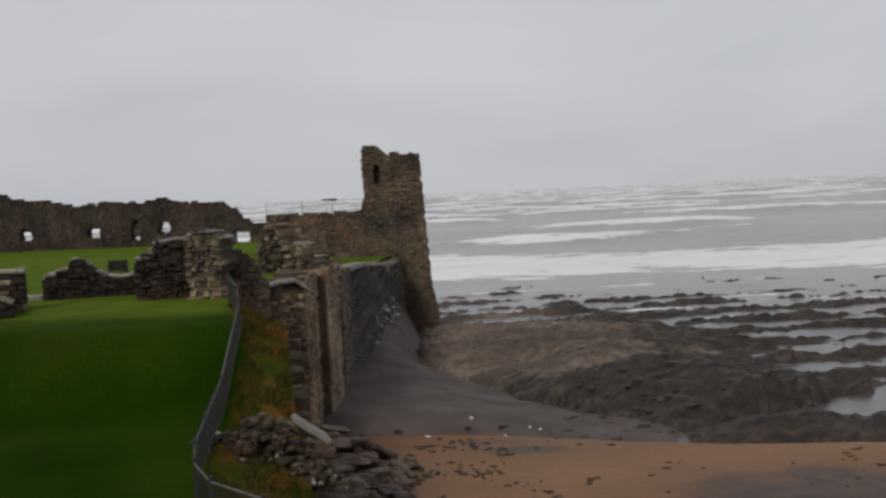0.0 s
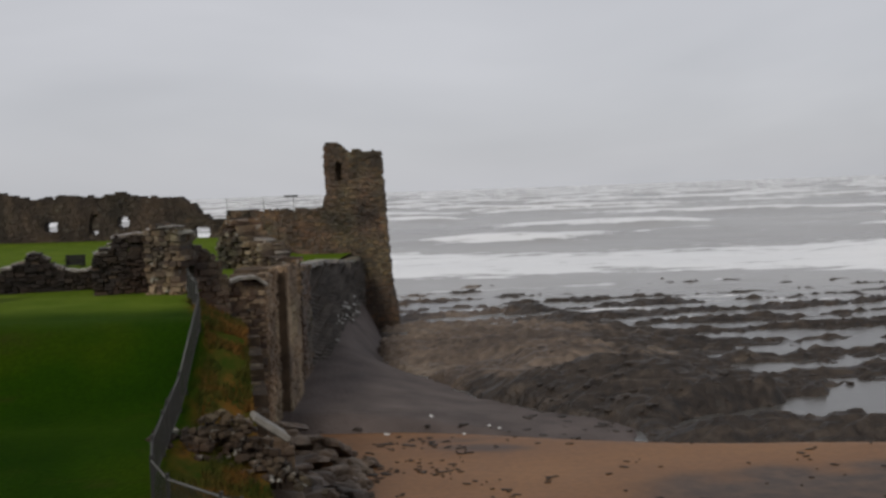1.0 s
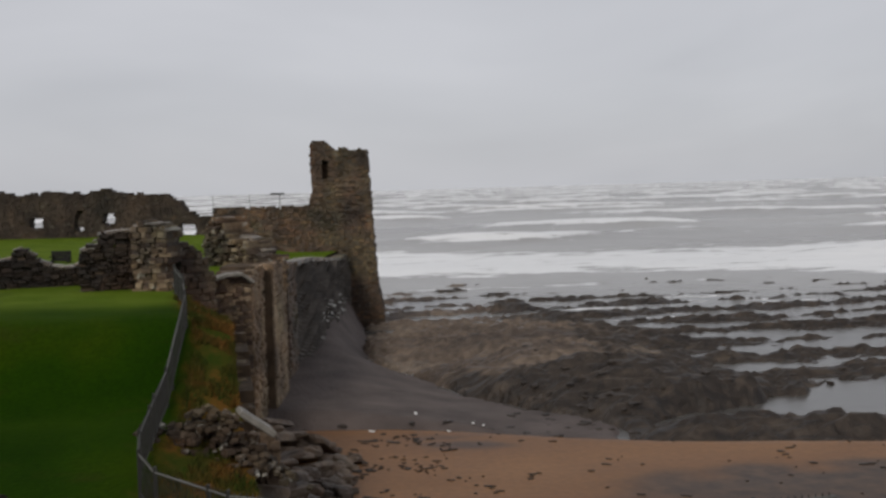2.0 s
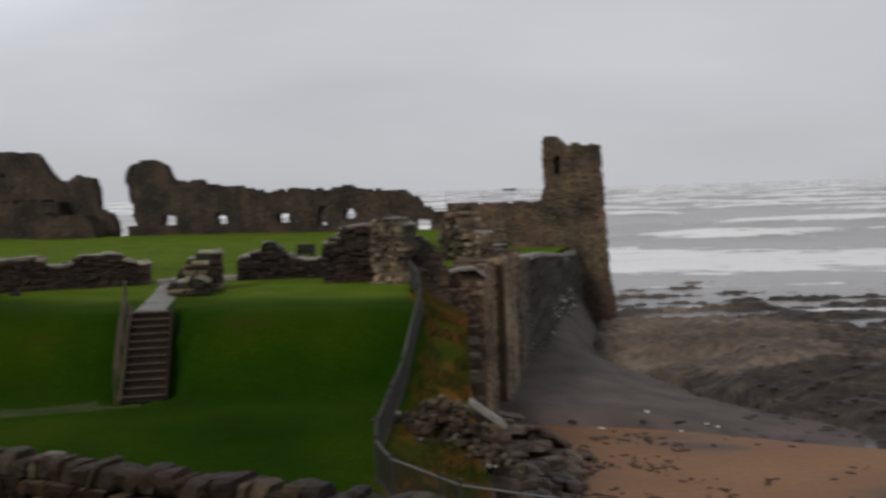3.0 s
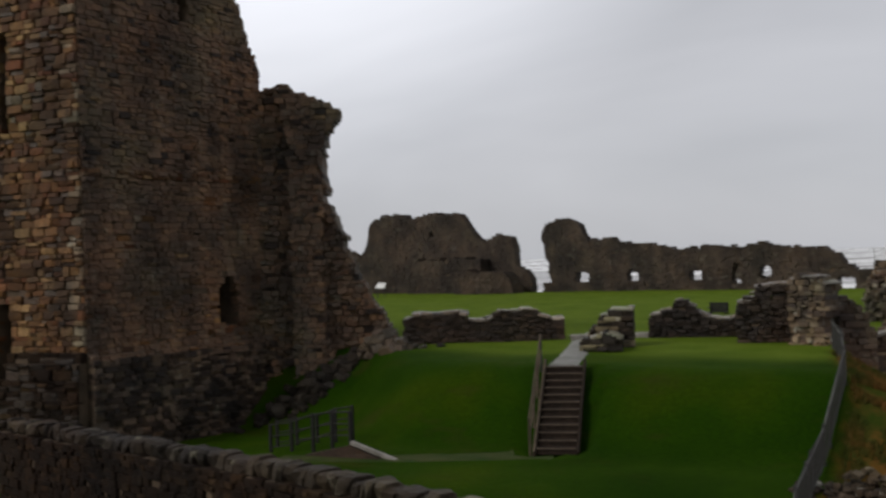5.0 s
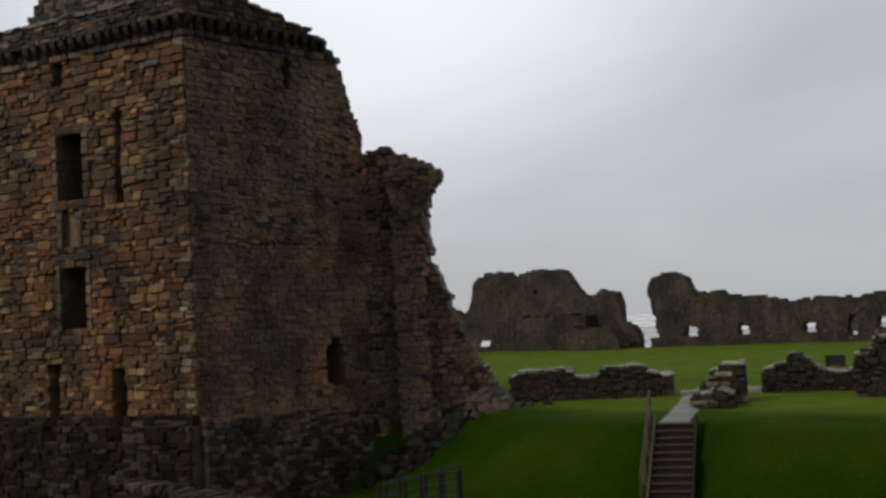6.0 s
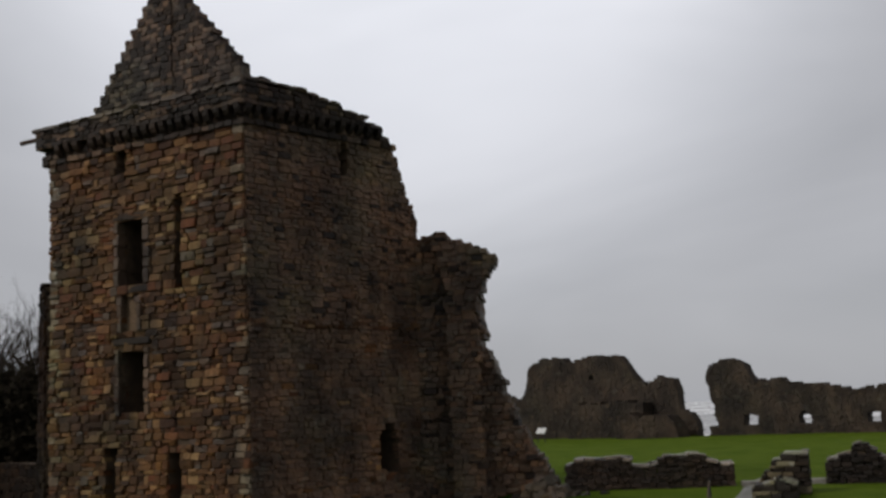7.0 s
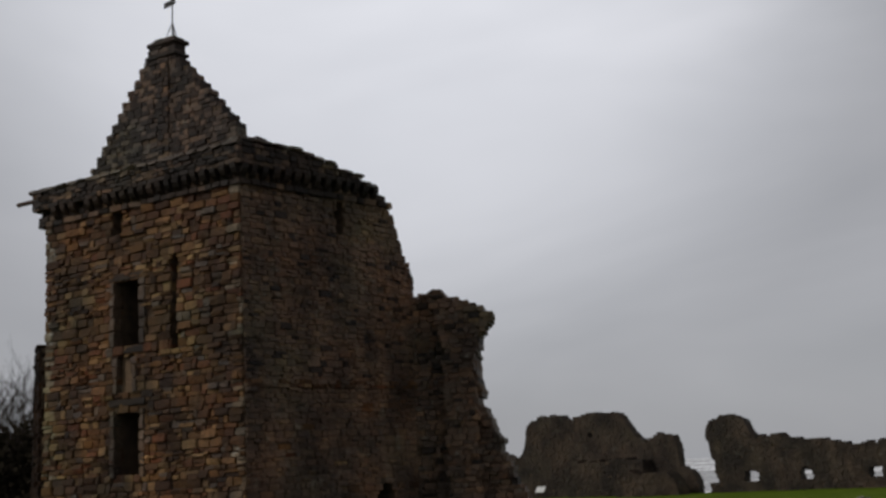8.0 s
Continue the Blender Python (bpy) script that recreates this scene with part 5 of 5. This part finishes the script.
def stairway():
    t = empty("stairway", "timber-edged steps up the grass bank with handrails", "stairs", at=tuple(B0))
    n = 12
    run = Vector((T0.x - B0.x, T0.y - B0.y, 0))
    u = run.normalized()
    side = Vector((u.y, -u.x, 0))
    rot = Matrix(((side.x, u.x, 0, 0), (side.y, u.y, 0, 0), (0, 0, 1, 0), (0, 0, 0, 1)))
    going, rise = run.length / n, (T0.z - B0.z) / n
    tread = mesh("tread", *box_vf(0.06, 1.16, 0.0, going + 0.03, -0.045, 0.0, 0.01), M_DARKWOOD)
    nosing = mesh("nosing", *box_vf(0.06, 1.16, -0.02, 0.05, -0.03, 0.006, 0.005), M_WOOD)
    riser = mesh("riser", *box_vf(0.06, 1.16, 0.035, 0.075, -rise, -0.04), M_DARKWOOD)
    for k in range(n):
        m = Matrix.Translation(B0 + u * (going * k) + Vector((0, 0, rise * (k + 1)))) @ rot
        for name, me in (("tread", tread), ("riser", riser), ("nosing", nosing)):
            ob = new(name, me)
            ob.parent, ob.matrix_parent_inverse, ob.matrix_basis = t, Matrix.Translation(-t.location), m
    slope = (T0 - B0)
    for x in (0.0, 1.22):
        a = B0 + side * x + Vector((0, 0, 0.08))
        q = slope.to_track_quat("Y", "Z").to_matrix().to_4x4()
        v = moved(box_vf(-0.035, 0.035, -0.1, slope.length + 0.12, -0.16, 0.10, 0.01), Matrix.Translation(a) @ q)
        part("stringer", mesh("stringer", *v, M_WOOD if x == 0.0 else M_DARKWOOD), t)
    for x, mat in ((-0.12, M_WOOD),):
        for f in (0.02, 0.35, 0.68, 1.0):
            p = B0 + slope * f + side * x
            part("handrail_post", mesh("handrail_post", *bar_vf(p - Vector((0, 0, 0.25)), p + Vector((0, 0, 1.0)), 0.035, 8), M_IRON if f == 1.0 else mat), t)
        for h in (0.5, 0.97):
            p = B0 + side * x + Vector((0, 0, h))
            part("handrail", mesh("handrail", *bar_vf(p, p + slope, 0.03, 8), mat), t)
    return t


stairway()


def draped(name, label, line, width, mat, lift=0.03):
    """A path laid on the lawn along a line."""
    v, f = [], []
    pts = []
    for (x0, y0), (x1, y1) in zip(line, line[1:]):
        k = max(2, int(math.hypot(x1 - x0, y1 - y0) / 0.3))
        pts += [(x0 + (x1 - x0) * i / k, y0 + (y1 - y0) * i / k) for i in range(k)]
    pts.append(line[-1])
    for j, (x, y) in enumerate(pts):
        p, q = pts[max(0, j - 1)], pts[min(len(pts) - 1, j + 1)]
        d = Vector((q[0] - p[0], q[1] - p[1])).normalized()
        w = width / 2 * (1 + 0.15 * noise.noise((j * 0.3, 0, 2)))
        for c in range(5):
            o = (c / 2 - 1) * w
            xx, yy = x + d.y * o, y - d.x * o
            v.append((xx, yy, lawn_z(xx, yy) + (lift if 0 < c < 4 else -0.02)))
    for j in range(len(pts) - 1):
        for c in range(4):
            a = j * 5 + c
            f.append((a, a + 1, a + 6, a + 5))
    return tagged(new(name, mesh(name, v, f, mat)), label, "path", kind="structure")


draped("path_upper", "wet pale gravel path to the gap in the low wall", [(-14.75, 30.95), (-15.6, 33.5), (-17.4, 38.2), (-18.6, 41.5), (-19.5, 44.5)], 1.05, M_PATH, 0.05)
M_WORN, _n, _l, _s = material("worn_turf", 0.9, 0, 0.6, 14.0, 0.1)
_l.new(ramp(_n, _l, noise_out(_n, _l, 1.6, 8.0), [(0.3, (0.022, 0.045, 0.008)), (0.7, (0.060, 0.065, 0.022))]), _s.inputs["Base Color"])
draped("path_lower", "worn turf path from the steps to the bridge", [(-13.4, 27.3), (-14.9, 26.4), (-17.5, 25.2), (-20.5, 24.2)], 1.3, M_WORN)
for k, (x0, y0, x1, y1) in enumerate(((-18.9, 40.6, -17.9, 41.2), (-17.0, 41.9, -16.0, 42.3), (-17.9, 41.3, -17.0, 41.7))):
    a, b = Vector((x0, y0, 0)), Vector((x1, y1, 0))
    u = (b - a).normalized()
    m = Matrix.Translation(a + Vector((0, 0, lawn_z(x0, y0) + 0.09))) @ Matrix.Rotation(math.atan2(u.y, u.x), 4, "Z")
    tagged(new("threshold_slab", mesh("threshold_slab", *moved(box_vf(0, (b - a).length, -0.35, 0.35, -0.12, 0.10, 0.03), m), M_SLAB)), "wet pale flagstone lying in the wall gap", "slab", "threshold slabs")

# ---- small bridge over the ditch ----
M_BENCH, _n, _l, _s = material("black_stained_wood", 0.6, 0, 0.3, 20.0)
_s.inputs["Base Color"].default_value = (0.010, 0.009, 0.008, 1)


def bridge():
    lo, hi = Vector((-16.95, 25.1, -2.1)), Vector((-18.4, 24.85, -1.6))
    t = empty("footbridge", "small stone footbridge with dark timber railings", "bridge", at=(-19.5, 25.0, -2.5))
    q = (lo - hi).to_track_quat("X", "Z").to_matrix().to_4x4()
    part("parapet_cap", mesh("parapet_cap", *moved(box_vf(0, (lo - hi).length, -0.09, 0.09, -0.05, 0.05, 0.015), Matrix.Translation(hi) @ q), M_SLAB), t, "pale sloping parapet cap")
    v, f = [], []
    outline = [(-16.95, -2.2), (-18.4, -1.68), (-19.9, -2.0), (-21.1, -2.5), (-21.1, -3.2), (-16.95, -3.2)]
    for y in (24.8, 25.15):
        v += [(x, y + 0.05 * (x + 18), z) for x, z in outline]
    n = len(outline)
    f = [tuple(range(n)), tuple(range(2 * n - 1, n - 1, -1))] + [(k, k + n, (k + 1) % n + n, (k + 1) % n) for k in range(n)]
    part("parapet", mesh("parapet", v, f, M_DARK), t, "low rubble parapet")
    deck = [(-18.3, 25.2, -2.15), (-19.4, 25.2, -2.05), (-21.2, 25.2, -2.3)]
    boards = []
    for (x0, y0, z0), (x1, y1, z1) in zip(deck, deck[1:]):
        for k in range(8):
            a, b = k / 8, (k + 0.94) / 8
            xa, xb = x0 + (x1 - x0) * a, x0 + (x1 - x0) * b
            za = z0 + (z1 - z0) * (a + b) / 2
            part("plank", mesh("plank", *box_vf(min(xa, xb), max(xa, xb), 25.2, 27.0, za - 0.06, za, 0.01), M_DARKWOOD), t)
    for yy in (25.3, 26.9):
        px = [x - (0.0 if yy < 26 else 1.1) for x in (-18.75, -19.4, -20.1, -20.9, -21.7)]
        pz = lambda x: -1.75 - 0.16 * abs(x + 19.0) - (0.12 if x < -20.5 else 0)
        for x in px:
            part("railing_post", mesh("railing_post", *box_vf(x - 0.04, x + 0.04, yy - 0.04, yy + 0.04, pz(x) - 0.9, pz(x) + 1.0, 0.01), M_BENCH), t)
        for h in (0.3, 0.62, 0.96):
            for a, b in zip(px, px[1:]):
                part("railing_bar", mesh("railing_bar", *bar_vf((a, yy, pz(a) + h), (b, yy, pz(b) + h), 0.025, 6), M_BENCH), t)
    return t


bridge()

# ---- lawn furniture ----


def bench():
    x, y = -18.0, 57.0
    z = lawn_z(x, y) - 0.3
    t = empty("garden_bench", "dark wooden bench standing on the castle lawn", "bench", at=(x, y, z))
    for k in range(3):
        part("seat_slat", mesh("seat_slat", *box_vf(x - 0.5, x + 0.5, y - 0.28 + k * 0.15, y - 0.15 + k * 0.15, z + 0.40, z + 0.44, 0.01), M_BENCH), t)
    for k in range(3):
        part("back_slat", mesh("back_slat", *box_vf(x - 0.5, x + 0.5, y + 0.18, y + 0.22, z + 0.40 + k * 0.17, z + 0.565 + k * 0.17, 0.01), M_BENCH), t)
    for sx in (-0.44, 0.44):
        part("leg", mesh("leg", *box_vf(x + sx - 0.04, x + sx + 0.04, y + 0.16, y + 0.24, z - 0.05, z + 0.92, 0.01), M_BENCH), t)
        part("leg", mesh("leg", *box_vf(x + sx - 0.04, x + sx + 0.04, y - 0.3, y - 0.22, z - 0.05, z + 0.42, 0.01), M_BENCH), t)
        part("armrest", mesh("armrest", *box_vf(x + sx - 0.05, x + sx + 0.05, y - 0.3, y + 0.2, z + 0.62, z + 0.66, 0.01), M_BENCH), t)
    return t


bench()


def info_panel():
    x, y = -55.0, 79.4
    z = lawn_z(x, y)
    t = empty("information_panel", "white tilted information panel on the far lawn", "sign", at=(x, y, z))
    m = Matrix.Translation((x, y, z + 1.05)) @ Matrix.Rotation(radians(50), 4, "X")
    part("board", mesh("board", *moved(box_vf(-0.45, 0.45, -0.3, 0.3, -0.02, 0.02, 0.005), m), M_WHITE), t)
    for sx in (-0.35, 0.35):
        part("leg", mesh("leg", *box_vf(x + sx - 0.03, x + sx + 0.03, y - 0.03, y + 0.03, z - 0.1, z + 0.98, 0.01), M_IRON), t)


info_panel()

# ---- trees beyond the tower ----


def bare_tree(name, label, base, height, seed):
    r = random.Random(seed)
    trunk, limbs, twigs = [], [], []

    def grow(p, d, length, radius, level):
        n = 3
        for k in range(n):
            q = p + d * (length / n)
            r2 = radius * 0.86
            (trunk if level == 0 else limbs if level < 3 else twigs).append(bar_vf(p, q, radius, 6 if level < 2 else 4, r2))
            p, radius = q, r2
            d = (d + Vector((r.gauss(0, 0.13), r.gauss(0, 0.13), r.gauss(0.02, 0.08)))).normalized()
            if level > 0 and level < 5 and k < n - 1 and r.random() < 0.75:
                side = (d + Vector((r.gauss(0, 0.6), r.gauss(0, 0.6), r.gauss(0.1, 0.3)))).normalized()
                grow(p, side, length * r.uniform(0.45, 0.7), radius * 0.6, level + 1)
        if level < 5:
            for k in range(3 if level < 2 else 2):
                side = (d + Vector((r.gauss(0, 0.5), r.gauss(0, 0.5), r.gauss(0.12, 0.25)))).normalized()
                grow(p, side, length * r.uniform(0.6, 0.8), radius * 0.68, level + 1)
    grow(Vector(base), Vector((0, 0, 1)), height * 0.28, height * 0.022, 0)
    t = empty(name, label, "tree", "trees beyond the tower", at=base)
    part("trunk", mesh("trunk", *joined(trunk), M_BARK), t)
    part("limbs", mesh("limbs", *joined(limbs), M_BARK), t)
    tagged(part("crown", mesh("crown", *joined(twigs), M_BARK), t, "bare winter twigs"), kind="stuff")


for k, (x, y, h) in enumerate(((-58.4, 33.6, 15.0), (-60.5, 34.0, 16.0), (-64.0, 36.4, 17.0), (-66.5, 35.5, 18.0), (-72.0, 41.0, 19.0), (-68.0, 33.0, 18.0), (-70.5, 38.2, 19.0))):
    bare_tree("bare_tree", "leafless winter tree with fine dark twigs", (x, y, -1.5), h, 100 + k)


def shrub(base, size, seed):
    r = random.Random(seed)
    v, f = [], []
    for k in range(9000):
        a, e = r.uniform(0, 6.28), r.random()
        rad = size * (0.55 + 0.45 * r.random()) * (1 - 0.35 * e)
        p = Vector((base[0] + rad * math.cos(a) * 1.3, base[1] + rad * math.sin(a), base[2] + size * 1.25 * e * (0.8 + 0.25 * noise.noise((a * 1.5, e * 3, seed)))))
        u = Vector((r.gauss(0, 1), r.gauss(0, 1), r.gauss(0, 1))).normalized()
        w = u.orthogonal().normalized()
        s = r.uniform(0.12, 0.28)
        o = len(v)
        v += [tuple(p - u * s), tuple(p + w * s * 0.5), tuple(p + u * s), tuple(p - w * s * 0.5)]
        f.append((o, o + 1, o + 2, o + 3))
    t = empty("evergreen_bush", "dense dark evergreen bush beyond the tower", "bush", "bushes beyond the tower", at=base)
    stem = joined([bar_vf((base[0] + 0.2 * k, base[1], base[2] - 0.2), (base[0] + 0.5 * k, base[1] + 0.2 * k, base[2] + size), 0.06, 5, 0.02) for k in (-2, -1, 0, 1, 2)])
    part("stems", mesh("stems", *stem, M_BARK), t)
    tagged(part("leaves", mesh("leaves", v, f, M_SHRUB), t), kind="stuff")


for k, (x, y, s) in enumerate(((-55.5, 33.2, 6.0), (-57.2, 32.6, 7.0), (-58.6, 31.4, 7.4), (-61.0, 35.6, 7.2), (-63.0, 32.8, 8.0), (-67.5, 38.0, 8.6), (-66.0, 31.0, 8.0), (-60.0, 31.0, 5.0), (-71.0, 35.0, 9.0))):
    shrub((x, y, -1.6), s, 200 + k)

# ---- roadside wall below the camera, with upright cope stones ----
NEAR = [(-17.4, 12.8), (-14.65, 12.19), (-9.02, 10.93), (-5.15, 9.68), (-2.6, 8.86), (1.5, 7.5)]


def roadside_wall():
    t = empty("roadside_wall", "old rubble wall with a cope of upright pale stones", "wall", at=(-9.0, 10.9, -2.2))
    for k, (a, b) in enumerate(zip(NEAR, NEAR[1:])):
        masonry(t, b, a, -2.6, 0.70, lambda s, z: z < 0.6, M_NEAR, 0.55, course=(0.08, 0.19), length=(0.12, 0.42), depth=0.24, pieces=90, stretch=(0, 9, 0.0, 0.8), seed=80 + k, proud=0.05, both_sides=True)
        run = math.hypot(b[0] - a[0], b[1] - a[1])
        r = random.Random(90 + k)
        s = 0.0
        u = Vector((b[0] - a[0], b[1] - a[1], 0)).normalized()
        ang = math.atan2(u.y, u.x)
        while s < run:
            w = r.uniform(0.09, 0.26)
            h = r.uniform(0.15, 0.23)
            ob = new("cope_stone", COPES[r.randrange(len(COPES))])
            ob.parent, ob.matrix_parent_inverse = t, Matrix.Translation(-t.location)
            n = Vector((u.y, -u.x, 0)) * (-1 if (u.y * a[0] - u.x * a[1]) > 0 else 1)
            p = Vector((*a, 0)) + u * (s + w / 2) - n * 0.25
            ob.matrix_basis = Matrix.Translation((p.x, p.y, 0.60 + h / 2)) @ Matrix.Rotation(ang + r.uniform(-0.15, 0.15), 4, "Z") @ Matrix.Rotation(r.uniform(-0.16, 0.16), 4, "Y") @ Matrix.Diagonal((w * 1.12, r.uniform(0.30, 0.42), h * 1.2, 1))
            s += w
    return t


COPES = [mesh("cope_stone", *rough_stone(300 + k, 0.30, 0.10), M_COPE) for k in range(12)]
roadside_wall()
